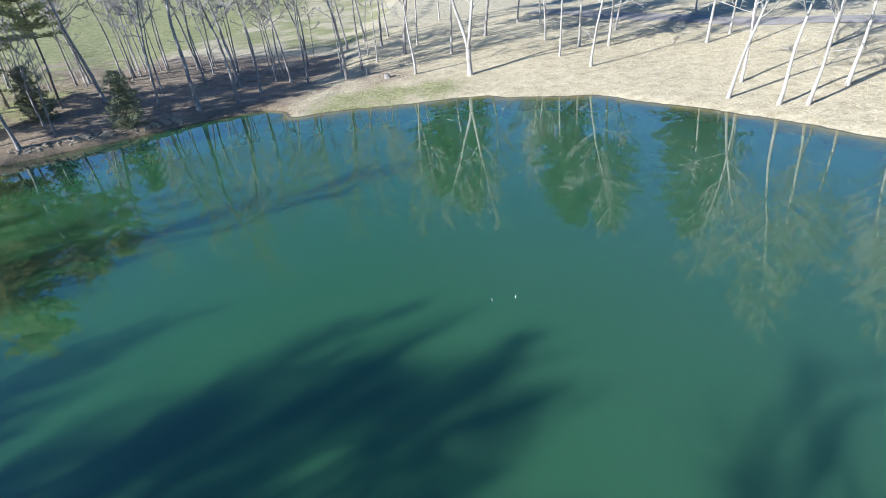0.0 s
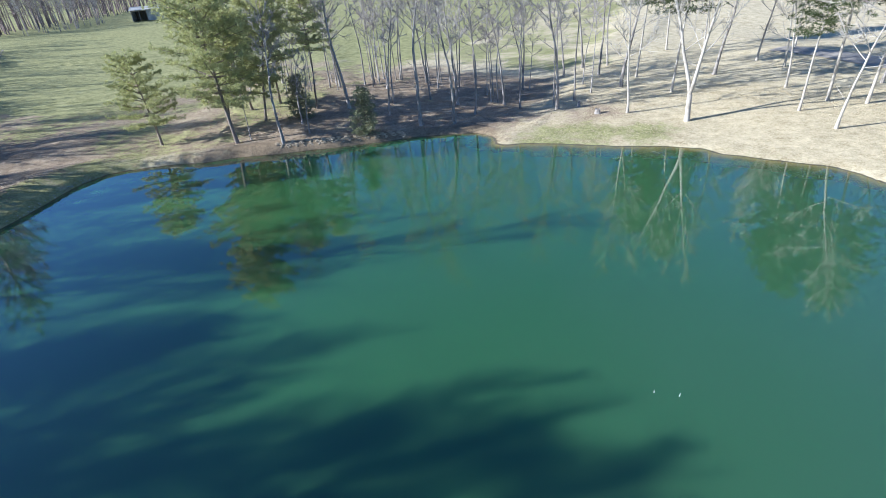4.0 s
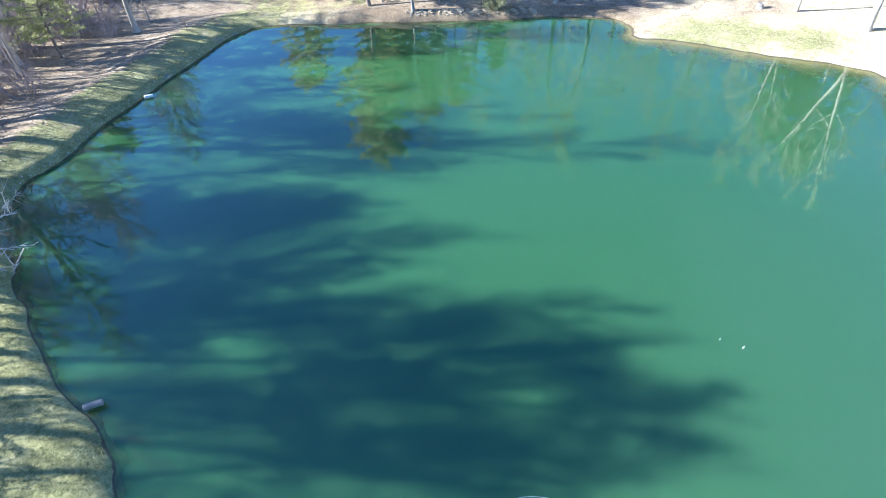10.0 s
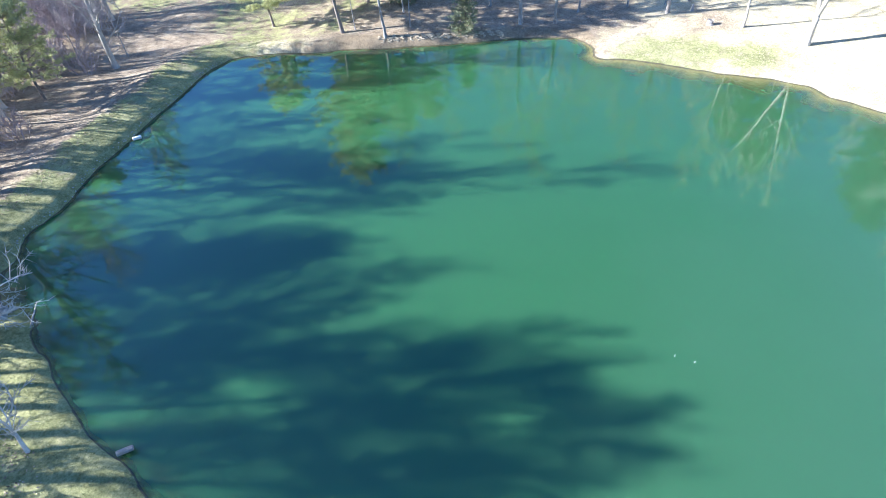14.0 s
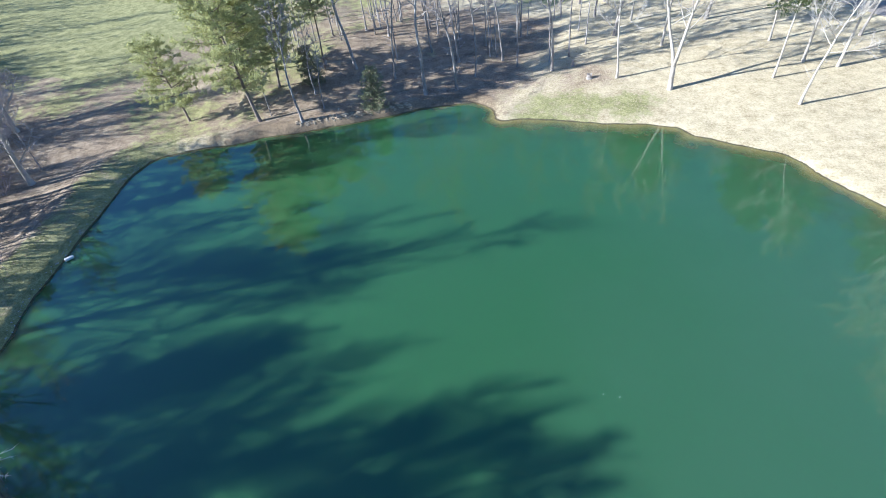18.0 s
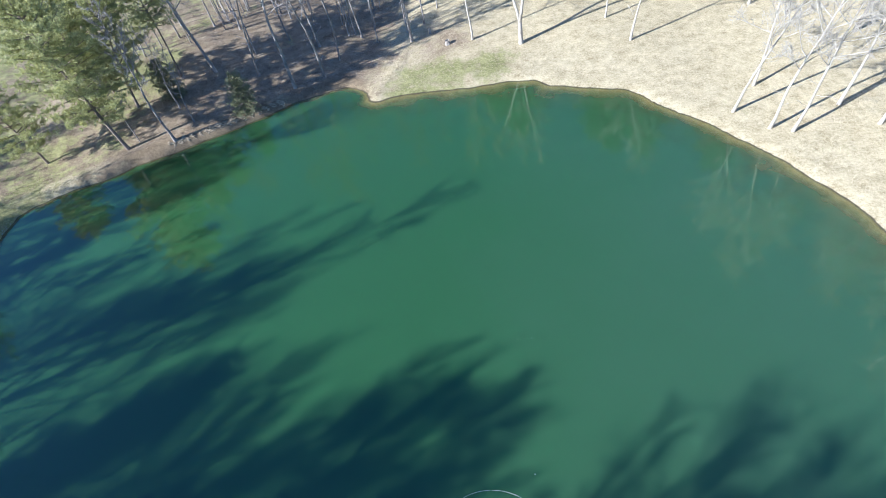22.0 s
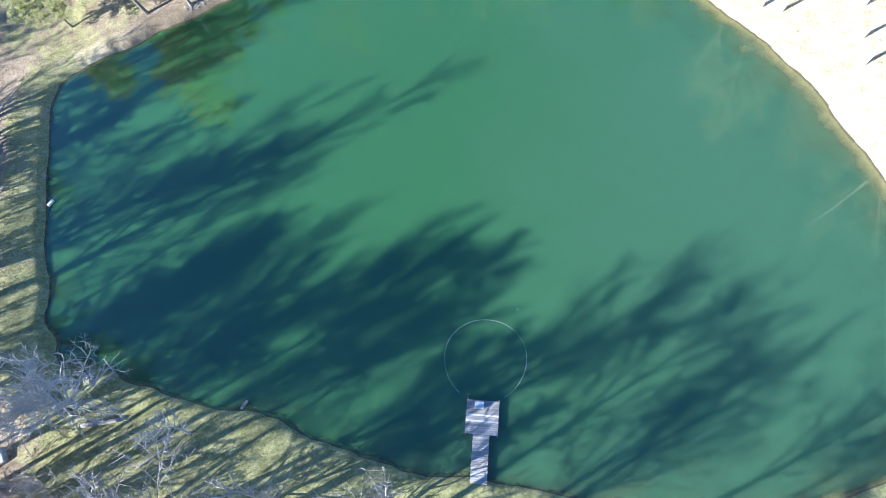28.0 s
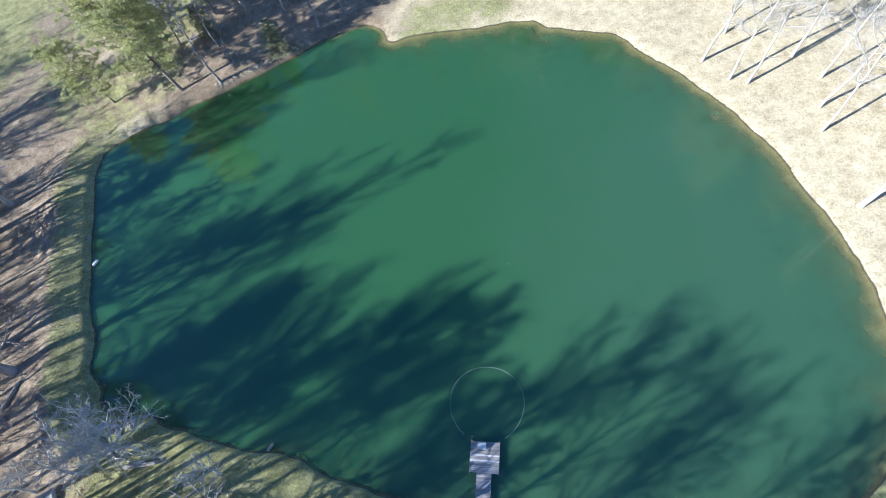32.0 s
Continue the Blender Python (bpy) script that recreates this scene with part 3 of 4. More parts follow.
SLIM = [
    hardwood(21, "slim leafless tree with a straight grey trunk", BARK, TWIG_DIM, False, height=15, girth=0.105, crown_from=0.46, spread=3.2, limbs=12, subs=5, twigs=7, low=2, fine=0.015),
    hardwood(22, "slim leafless tree with a straight grey trunk", BARK, TWIG_DIM, False, height=17, girth=0.125, crown_from=0.48, spread=3.4, limbs=13, subs=5, twigs=7, crook=0.04, low=2, fine=0.015),
]
PALE_LABEL = "tall bare tree with pale sunlit bark on dry grass"
PALE = [
    hardwood(31, PALE_LABEL, BARK_PALE, TWIG_PALE, height=20, girth=0.145, crown_from=0.29, spread=5.8, limbs=22, subs=8, twigs=9, fine=0.015, low=3),
    hardwood(32, PALE_LABEL, BARK_PALE, TWIG_PALE, height=21, girth=0.15, crown_from=0.31, spread=5.6, limbs=22, subs=8, twigs=9, fine=0.015, low=3),
    hardwood(33, PALE_LABEL, BARK_PALE, TWIG_PALE, height=19, girth=0.30, crown_from=0.22, spread=6.0, limbs=24, subs=7, twigs=8, fine=0.014, fork=True, up=0.8, low=3),
]
BROAD = hardwood(41, "spreading bare sycamore with crooked white limbs beside the bank", BARK_WHITE, BARK_WHITE, height=5.6, girth=0.25, crown_from=0.3, spread=7.6, limbs=32, subs=14, twigs=6, crook=0.16, up=0.25, fine=0.016, reach=0.6, gnarl=0.34)
OPEN = [
    hardwood(51, "large bare tree with open spreading limbs", BARK, TWIG, height=24, girth=0.40, crown_from=0.32, spread=9.0, limbs=20, subs=9, twigs=7, up=0.6, fine=0.015),
    hardwood(52, "large bare tree with open spreading limbs", BARK, TWIG, height=26, girth=0.44, crown_from=0.34, spread=9.5, limbs=22, subs=9, twigs=7, up=0.65, fine=0.015),
]
OPEN.append(hardwood(53, "large bare tree with steep spreading limbs", BARK, TWIG, height=20, girth=0.38, crown_from=0.46, spread=9.5, limbs=18, subs=9, twigs=7, up=0.85, fine=0.016))
OPEN.append(hardwood(54, "very tall bare tree with a high crown", BARK, TWIG, height=24.5, girth=0.34, crown_from=0.57, spread=6.6, limbs=22, subs=8, twigs=7, up=1.05, fine=0.016))
OPEN.append(hardwood(58, "tall bare tree with a dense rounded crown of twigs", BARK, TWIG_DIM, height=22, girth=0.36, crown_from=0.54, spread=6.6, limbs=26, subs=11, twigs=14, up=0.8, fine=0.017, low=2))
SAPLING = hardwood(61, "small bare pale-barked tree on the mossy bank", BARK_WHITE, TWIG_PALE, height=5.0, girth=0.12, crown_from=0.34, spread=3.0, limbs=14, subs=6, twigs=6, lean=(0.12, 0.3), crook=0.1, fine=0.016, low=0)
PINE = [
    evergreen("pine_tree", "tall green pine with a long bare lower trunk", 71, 17, 0.19, 0.24, 5.0, 17, 6, 30, 22, NEEDLES, 0.36, taper=0.36, lean=(-0.12, 0)),
    evergreen("pine_tree", "young bushy green pine beside the pond", 72, 10.5, 0.17, 0.27, 4.7, 9, 6, 32, 22, NEEDLES, 0.33, taper=0.4, lean=(-0.14, 0.05)),
    evergreen("pine_tree", "tall straight pine with a green top on the slope", 73, 22, 0.17, 0.46, 5.4, 15, 6, 17, 17, DARK_NEEDLES, 0.5, taper=0.5, bark=BARK_PALE),
    evergreen("pine_tree", "tall pine with a high green crown among bare trees", 74, 19, 0.16, 0.46, 4.4, 14, 6, 20, 20, NEEDLES, 0.38, taper=0.5),
]
CEDARS = [
    evergreen("cedar_tree", "dense dark green cedar bush near the bank", 81, 5.6, 0.10, 0.06, 2.3, 15, 6, 9, 15, CEDAR, 0.36, taper=0.75),
    evergreen("cedar_tree", "soft light green young cedar among brush", 82, 6.0, 0.12, 0.08, 3.4, 13, 7, 12, 16, NEEDLES, 0.32, taper=0.65),
]
EDGE = hardwood(42, "large bare pale grey tree with spreading limbs at the wood's edge", BARK_PALE, TWIG, height=15, girth=0.34, crown_from=0.2, spread=6.0, limbs=24, subs=9, twigs=13, crook=0.08, up=0.5, fine=0.014)

trng = random.Random(5)
# trunks on the north bank and the tree belt behind it: kind, x, y, size
for kind, x, y, s in (
    (TALL[0], -37.3, 44.4, 0.86), (TALL[1], -25.4, 53.9, 1.0), (TALL[0], -22.1, 55.9, 0.95), (TALL[3], -18.7, 73.0, 0.8),
    (TALL[1], -37.6, 58.4, 1.0), (PINE[3], -41.6, 57.0, 0.9), (PINE[3], -48.2, 58.0, 0.95), (SLIM[1], -46.8, 68.0, 1.0),
    (TALL[2], -45.3, 68.4, 1.0), (SLIM[1], -42.6, 71.0, 1.1), (SLIM[0], -41.2, 71.6, 1.1), (TALL[2], -38.2, 69.8, 1.0),
    (SLIM[1], -38.9, 76.0, 1.1), (TALL[2], -34.1, 74.8, 1.0), (SLIM[0], -33.2, 77.2, 1.1), (TALL[0], -24.6, 63.5, 0.95),
    (SLIM[1], -21.0, 59.8, 1.0), (SLIM[0], -23.4, 67.1, 1.0), (SLIM[0], -21.8, 69.2, 0.8), (TALL[2], -19.1, 65.4, 1.0),
    (TALL[0], -11.8, 62.6, 1.0), (SLIM[0], -12.8, 65.2, 0.8), (TALL[2], -14.5, 80.0, 1.0), (TALL[2], -12.6, 84.5, 1.05),
    (TALL[0], -9.6, 79.5, 0.95), (SLIM[1], -9.1, 85.0, 1.1), (SLIM[0], -41.9, 44.6, 0.6), (SLIM[1], -29.6, 66.0, 1.0),
    (SLIM[0], -27.4, 71.0, 1.1), (TALL[2], -31.2, 57.2, 0.9), (SLIM[1], -33.6, 63.0, 0.9), (TALL[1], -6.0, 74.0, 1.0),
    (SLIM[1], -52.5, 66.0, 1.0), (SLIM[0], -55.0, 60.5, 0.9), (TALL[2], -58.0, 71.0, 1.0),
):
    stand(kind, x, y, s * trng.uniform(0.95, 1.05), lean=trng.uniform(0, 3), lean_to=trng.uniform(0, 360), rng=trng, group="trees of the north belt")
# pale trees on the sunny slope
for kind, x, y, s, ln in (
    (PALE[2], 2.1, 60.0, 1.0, 1), (PALE[1], -3.9, 61.4, 0.9, 3), (PALE[0], 14.6, 58.2, 0.95, 3), (PINE[2], 12.4, 63.6, 0.75, 1),
    (PALE[1], 22.1, 43.8, 0.95, 7), (PALE[0], 24.9, 47.6, 0.95, 6), (PALE[1], 24.5, 40.9, 0.95, 8), (PALE[0], 26.2, 40.2, 1.0, 8),
    (PALE[1], 31.0, 43.4, 1.0, 8), (PALE[0], 33.1, 40.2, 1.0, 7), (PALE[1], 32.3, 36.4, 0.95, 8), (PALE[0], 31.9, 33.4, 1.0, 8),
    (PALE[2], 33.4, 24.8, 0.95, 6), (PINE[2], 0.2, 71.0, 0.95, 2), (PALE[0], 10.5, 88.0, 1.0, 3), (PALE[1], 13.4, 84.0, 0.9, 3),
    (PALE[0], 12.4, 73.6, 0.95, 3), (PINE[2], 15.6, 68.2, 1.0, 2), (PINE[2], 18.9, 67.5, 1.0, 2), (PINE[2], 28.6, 63.4, 1.0, 3), (PINE[2], 32.5, 66.5, 0.85, 2), (PINE[2], -4.5, 79.0, 0.9, 2),
    (SLIM[1], 31.5, 60.0, 1.0, 4), (PALE[0], 40.5, 46.0, 1.0, 6), (PALE[1], 38.0, 36.0, 1.0, 6), (PALE[0], 40.5, 28.5, 1.0, 5),
    (TALL[0], 36.5, 55.0, 1.0, 4), (PALE[1], 44.0, 38.0, 1.0, 4), (TALL[2], 22.0, 76.0, 1.0, 2), (TALL[1], 5.0, 79.5, 1.0, 2),
):
    stand(kind, x, y, s, lean=ln, lean_to=trng.uniform(-15, 25), rng=trng, group="trees of the sunny slope")
for i in range(34):
    stand(trng.choice(SLIM), trng.uniform(-56, -8), trng.uniform(61, 80), trng.uniform(0.6, 1.1), lean=trng.uniform(0, 4), lean_to=trng.uniform(0, 360), rng=trng, group="trees of the north belt")
# evergreens
stand(PINE[0], -42.7, 43.4, 1.2, turn=20, rng=trng)
stand(PINE[1], -53.0, 42.2, 1.0, turn=0, rng=trng)
for x, y, s in ((-45.5, 51.5, 0.9), (-50.5, 55.0, 0.95), (-47.5, 47.6, 0.8)):
    stand(PINE[0], x, y, s, rng=trng)
for x, y, s in ((-1.5, 96.0, 0.9), (4.0, 99.0, 0.85), (16.0, 96.0, 0.85), (21.0, 92.0, 0.85), (34.0, 80.0, 0.85), (39.0, 84.0, 0.8)):
    stand(PINE[2], x, y, s, rng=trng)
stand(CEDARS[0], -41.0, 53.0, 1.05, rng=trng)
stand(CEDARS[0], -29.9, 49.2, 1.0, rng=trng)
stand(PINE[1], -61.8, 18.1, 1.0, turn=200, rng=trng, label="bushy green young pine among brush behind the dam")
stand(CEDARS[1], -69.5, 12.5, 1.0, rng=trng)
# west: the edge of the woods behind the grassy dam
stand(EDGE, -61.8, 26.3, 1.0, turn=40, rng=trng)
stand(EDGE, -57.5, 5.5, 0.9, turn=140, rng=trng)
stand(EDGE, -64.0, 15.0, 0.85, turn=250, rng=trng)
for x, y, s in ((-36.2, 47.6, 0.55), (-39.2, 50.5, 0.6)):
    stand(TALL[0], x, y, s * 0.9, rng=trng, group="trees of the north belt", label="small bare grey tree with many fine twigs")
stand(SLIM[0], -63.4, 28.8, 0.8, rng=trng)
stand(SLIM[1], -67.8, 25.4, 0.6, lean=8, rng=trng)
for i in range(6):
    stand(EDGE, trng.uniform(-86, -74), trng.uniform(8, 36), trng.uniform(0.8, 1.1), rng=trng, group="trees of the west wood", label="spreading pale grey bare tree in the west wood")
WOOD_TREE = "bare grey tree in the leafless west wood"
n = 0
while n < 55:
    x, y = trng.uniform(-110, -52), trng.uniform(-26, 38)
    if x > -66 and y > 14 or float(shore_distance(x, y)[0][0]) < 12 or (y > 26 and x > -74):
        continue
    n += 1
    stand(trng.choice(SLIM + SLIM + TALL[:1]), x, y, trng.uniform(0.5, 0.95), lean=trng.uniform(0, 6), lean_to=trng.uniform(0, 360), rng=trng, group="trees of the west wood", label=WOOD_TREE)
# the wood's edge running north-west along the field, then across its far end
for i in range(150):
    t, off = trng.uniform(0, 1), trng.uniform(0, 22)
    x, y = (-74 - 150 * t, 34 + 90 * t) if i < 115 else (-206 - 4 * t, 122 + 36 * t)
    stand(trng.choice(SLIM + SLIM + TALL[2:3]), x - 0.5 * off, y - 0.86 * off if i < 115 else y + 0.2 * off, trng.uniform(0.7, 1.1), lean=trng.uniform(0, 5), lean_to=trng.uniform(0, 360), rng=trng, group="trees of the west wood", label=WOOD_TREE)
BUSHES = []
for k in range(4):
    BUSHES.append(tagged(new("bare_bush", bush(90 + k, 14, 4.6, 3.8, 44, BRUSH)), "leafless grey-brown bush among fallen leaves", "bush", "brush of the west wood"))
for i in range(60):
    t, off = trng.uniform(0, 1) ** 1.5, trng.uniform(0, 10)
    stand(BUSHES[i % 4], -74 - 110 * t - 0.5 * off, 33 + 66 * t - 0.86 * off, trng.uniform(0.7, 1.3), rng=trng)
n = 0
while n < 130:
    x, y = trng.uniform(-92, -48), trng.uniform(-24, 34)
    if float(shore_distance(x, y)[0][0]) < 9.5 or math.hypot(x + 61, y - 18) < 5 or x > -64 and 15 < y < 28 or y > 24 and x > -72:
        continue
    n += 1
    stand(BUSHES[n % 4], x, y, trng.uniform(0.6, 1.3), rng=trng)
for i in range(26):
    stand(BUSHES[i % 4], trng.uniform(-46, -20), trng.uniform(-15, -8.5), trng.uniform(0.45, 0.8), rng=trng, group="brush behind the south bank")
# south-west and south: trees whose shadows lie over the water
srng = random.Random(23)
for kind, x, y, s in (
    (OPEN[2], -16.7, -8.8, 0.95), (OPEN[1], -27.1, -12.5, 0.70), (OPEN[4], -23.8, -9.4, 0.72), (OPEN[1], -23.1, -12.8, 0.75),
    (OPEN[2], 6.6, -9.2, 0.7), (TALL[3], 9.6, -10.0, 0.8), (OPEN[2], -10.5, -15.7, 0.85), (OPEN[0], -8.3, -14.4, 0.8), (OPEN[2], -1.0, -23.0, 1.0),
    (OPEN[3], -41.3, -10.2, 0.9), (OPEN[4], -44.6, -11.1, 0.87), (OPEN[3], -45.2, -8.6, 0.86), (OPEN[3], -50.4, -9.5, 0.92), (OPEN[3], -33.9, -13.7, 0.85),
    (OPEN[0], -33.8, -15.9, 0.8), (OPEN[0], -40.8, -14.4, 0.8), (OPEN[0], -44.8, -14.9, 0.8), (OPEN[4], -40.8, -12.9, 0.95), (OPEN[0], -35.3, -11.6, 0.76), (OPEN[4], -43.0, -7.6, 0.76), (OPEN[0], -62.0, -4.6, 0.7), (OPEN[3], -49.2, -4.4, 0.74),
    (PINE[2], -60.5, -9.2, 0.95), (PINE[2], -57.5, -10.2, 0.9), (OPEN[1], -71.8, 15.9, 1.0), (OPEN[0], -73.0, 18.6, 1.1),
    (OPEN[3], -54.7, -3.3, 0.9), (OPEN[3], -56.7, -5.5, 0.85), (OPEN[4], -59.3, 4.6, 0.98), (OPEN[2], -64.3, 6.4, 0.85), (OPEN[3], -66.0, 13.0, 0.85), (OPEN[3], -68.5, 17.5, 0.85),
    (OPEN[4], -36.3, -7.6, 0.91),
    (OPEN[0], -61.5, 2.0, 1.0), (TALL[1], -68.0, 0.5, 1.1), (TALL[3], -62.0, 12.0, 1.0),
):
    stand(kind, x, y, s, lean=srng.uniform(0, 1.5), lean_to=srng.uniform(0, 360), rng=srng, group="large trees south of the pond")
for x, y in ((-58.0, -22.0), (-50.5, -24.5), (-64.0, -15.0), (-44.5, -26.0), (-38.0, -24.0)):
    stand(srng.choice(TALL), x, y, srng.uniform(0.8, 1.0), lean=srng.uniform(0, 3), rng=srng, group="large trees south of the pond", label="leafless grey hardwood in the south wood")
WIDE = hardwood(57, "big bare lichen-grey tree with a thick trunk behind the dam", BARK, TWIG_DIM, height=23, girth=0.46, crown_from=0.15, spread=7.6, limbs=24, subs=9, twigs=7, crook=0.04, up=0.55, fine=0.016, low=0)
stand(WIDE, -50.3, 5.4, 1.0, turn=30, rng=srng)
for x, y, s in ((-57.0, 8.4, 0.42), (-59.4, 11.4, 0.5), (-55.6, 1.6, 0.45), (-62.0, 14.2, 0.5), (-53.6, -2.0, 0.42)):
    stand(EDGE, x, y, s, rng=trng, label="small dense lichen-grey bare tree in the brush behind the dam")
stand(OPEN[2], -11.2, -12.1, 0.95, turn=0, lean=8, lean_to=122, rng=srng, group="large trees south of the pond")
stand(BROAD, -34.7, -1.3, 1.0, turn=70, lean=4, lean_to=20, rng=trng)
stand(SAPLING, -23.5, -2.6, 1.0, turn=0, rng=trng)
SHRUB = hardwood(62, "low spreading pale-barked bare shrub on the south bank", BARK_PALE, TWIG_PALE, height=4.6, girth=0.13, crown_from=0.12, spread=4.2, limbs=16, subs=8, twigs=7, crook=0.12, up=0.7, fine=0.016, low=1, reach=0.7)
for x, y, s in ((-15.0, -6.4, 1.35), (-6.6, -6.6, 1.2), (-10.6, -7.6, 0.9), (-28.6, -7.6, 0.9), (-24.5, -8.4, 0.8), (-38.0, -8.0, 1.0), (-34.0, -7.5, 0.8)):
    stand(SHRUB, x, y, s, rng=trng)
for x, y, s in ((-42.0, -5.5, 1.4), (-38.5, -3.8, 1.2), (-20.0, -8.6, 1.0)):
    stand(SAPLING, x, y, s, rng=trng, label="small bare pale-barked tree near the south bank")


# ---- dock ----
def dock():
    ob = tagged(new("dock"), "small weathered grey plank fishing dock standing in the pond", "dock")
    rng = random.Random(3)
    top = 0.4
    for y0, y1, hw in ((-0.55, 1.93, 1.24), (-3.95, -0.56, 0.62)):
        n = round((y1 - y0) / 0.145)
        for i in range(n):
            a = y0 + (y1 - y0) * i / n
            e = rng.uniform(-0.015, 0.015)
            fresh = hw > 1 and i in (6, 9)
            part("plank", boxy(-hw + e, hw + e, a + 0.005, a + (y1 - y0) / n - 0.006, top - 0.036 + rng.uniform(-0.004, 0.004), top + rng.uniform(-0.003, 0.004), 0.004), PALE_WOOD if fresh else PLANK, ob, "newer pale plank" if fresh else "")
    for x in (-1.15, 0.0, 1.15):
        part("joist", boxy(x - 0.04, x + 0.04, -0.52, 1.9, top - 0.2, top - 0.042, 0.005), DARK_WOOD, ob)
    for x in (-0.55, 0.55):
        part("joist", boxy(x - 0.04, x + 0.04, -3.9, -0.58, top - 0.2, top - 0.042, 0.005), DARK_WOOD, ob)
    for x, y, h in ((-1.2, 1.98, 0.5), (1.2, 1.98, 0.38), (-1.2, -0.6, 0.52), (1.2, -0.6, 0.36), (-0.66, -2.2, 0.36), (0.66, -2.2, 0.36)):
        bm = bmesh.new()
        bmesh.ops.create_cone(bm, cap_ends=True, segments=10, radius1=0.07, radius2=0.065, depth=h + 2.0, matrix=Matrix.Translation((x, y, (h - 2.0) / 2)))
        part("post", bm, DARK_WOOD, ob)
    return ob


dock()
bench = tagged(new("box_seat"), "white painted wooden box seat on the dock", "bench")
part("body", boxy(-0.56, 0.06, 1.3, 1.76, 0.41, 0.72, 0.01), PALE_WOOD, bench)
part("seat_board", boxy(-0.6, 0.1, 1.26, 1.8, 0.722, 0.76, 0.008), PALE_WOOD, bench)


# ---- floating things ----
def floating_ring():
    w = Wood()
    rng = random.Random(9)
    for a0, a1 in ((-58, 93), (95, 236)):
        pts = []
        for k in range(40):
            a = radians(a0 + (a1 - a0) * k / 39)
            r = 3.28 + 0.05 * math.sin(3 * a)
            pts.append(Vector((-0.1 + r * math.cos(a), 5.15 + r * math.sin(a), 0.004 - 0.012 * (0.5 + 0.5 * math.sin(2.2 * a + 0.4)))))
        w.tube(pts, [0.009] * 40, 6)
    return tagged(new("floating_ring", w.mesh("floating_ring", PLASTIC)), "thin pale hose floating in a ring before the dock", "hose")


floating_ring()


def float_bottle(x, y, h, r, tilt):
    ob = tagged(new("float"), "small white bottle float bobbing upright on the pond", "float", "floats on the pond")
    bm = bmesh.new()
    for z0, z1, r0, r1 in ((-0.1, h * 0.6, r, r), (h * 0.6, h * 0.8, r, r * 0.45), (h * 0.8, h, r * 0.45, r * 0.45)):
        bmesh.ops.create_cone(bm, cap_ends=True, segments=10, radius1=r0, radius2=r1, depth=z1 - z0, matrix=Matrix.Translation((0, 0, (z0 + z1) / 2)))
    part("bottle", bm, PLASTIC, ob)
    bm = bmesh.new()
    bmesh.ops.create_cone(bm, cap_ends=True, segments=10, radius1=r * 0.55, radius2=r * 0.5, depth=0.03, matrix=Matrix.Translation((0, 0, h + 0.015)))
    part("cap", bm, PALE_WOOD, ob)
    ob.matrix_basis = pose(x, y, 0, tilt, tilt * 0.5, 0)


float_bottle(2.3, 18.8, 0.2, 0.016, 12)
float_bottle(1.35, 18.7, 0.1, 0.014, -10)
float_bottle(2.3, 9.4, 0.08, 0.03, 8)
float_bottle(-1.2, 2.32, 0.25, 0.035, 5)


# ---- things on the banks ----
def lump(seed, sx, sy, sz, rough=0.25, cuts=2):
    """A rounded, uneven lump of earth or stone as a mesh."""
    bm = bmesh.new()
    bmesh.ops.create_icosphere(bm, subdivisions=cuts, radius=1)
    off = Vector((seed * 3.7, seed * 1.3, seed * 2.1))
    for v in bm.verts:
        k = 1 + rough * noise.noise(v.co * 1.7 + off) + rough * 0.5 * noise.noise(v.co * 4 + off)
        v.co = Vector((v.co.x * sx, v.co.y * sy, v.co.z * sz)) * k
    return bm


def stump(x, y, r, h, jag, seed):
    rng = random.Random(seed)
    bm = bmesh.new()
    n = 14
    rings = []
    for z, k in ((-0.2, 1.5), (0.08, 1.15), (h * 0.5, 0.95), (h, 0.9)):
        rings.append([bm.verts.new((math.cos(6.283 * i / n) * r * k * (1 + 0.12 * math.sin(3 * i)), math.sin(6.283 * i / n) * r * k * (1 + 0.1 * math.cos(2 * i)), z + (jag * rng.random() if z == h else 0))) for i in range(n)])
    for a, b in zip(rings, rings[1:]):
        for i in range(n):
            bm.faces.new((a[i], a[(i + 1) % n], b[(i + 1) % n], b[i]))
    mid = bm.verts.new((0, 0, h * 0.85))
    for i in range(n):
        bm.faces.new((rings[-1][i], rings[-1][(i + 1) % n], mid))
    me = bpy.data.meshes.new("stump")
    bm.to_mesh(me)
    bm.free()
    me.materials.append(OLD_WOOD)
    ob = tagged(new("tree_stump", me), "short silvery jagged tree stump in the grass", "stump", "tree stumps")
    ob.location = (x, y, ground_z(x, y))


stump(-7.0, 60.9, 0.3, 0.35, 0.3, 1)
stump(-9.6, 64.2, 0.16, 0.6, 0.15, 2)


def single(name, bm, mat, label, category, m):
    me = bpy.data.meshes.new(name)
    bm.to_mesh(me)
    bm.free()
    me.materials.append(mat)
    ob = tagged(new(name, me), label, category)
    ob.matrix_basis = m
    return ob


# a squared timber lying half in the water
single("timber", block(bmesh.new(), -0.38, 0.38, -0.12, 0.12, -0.11, 0.11, 0.03), OLD_WOOD, "weathered grey squared timber lying off the bank into the water", "timber", pose(-19.5, 0.12, 0.22, 0, 7, 62))
# a foam block at the dam's edge
single("foam_block", block(bmesh.new(), -0.38, 0.38, -0.18, 0.18, -0.12, 0.12, 0.05), PLASTIC, "white foam block washed against the grassy dam", "float", pose(-46.0, 18.3, 0.16, 0, 4, 70))
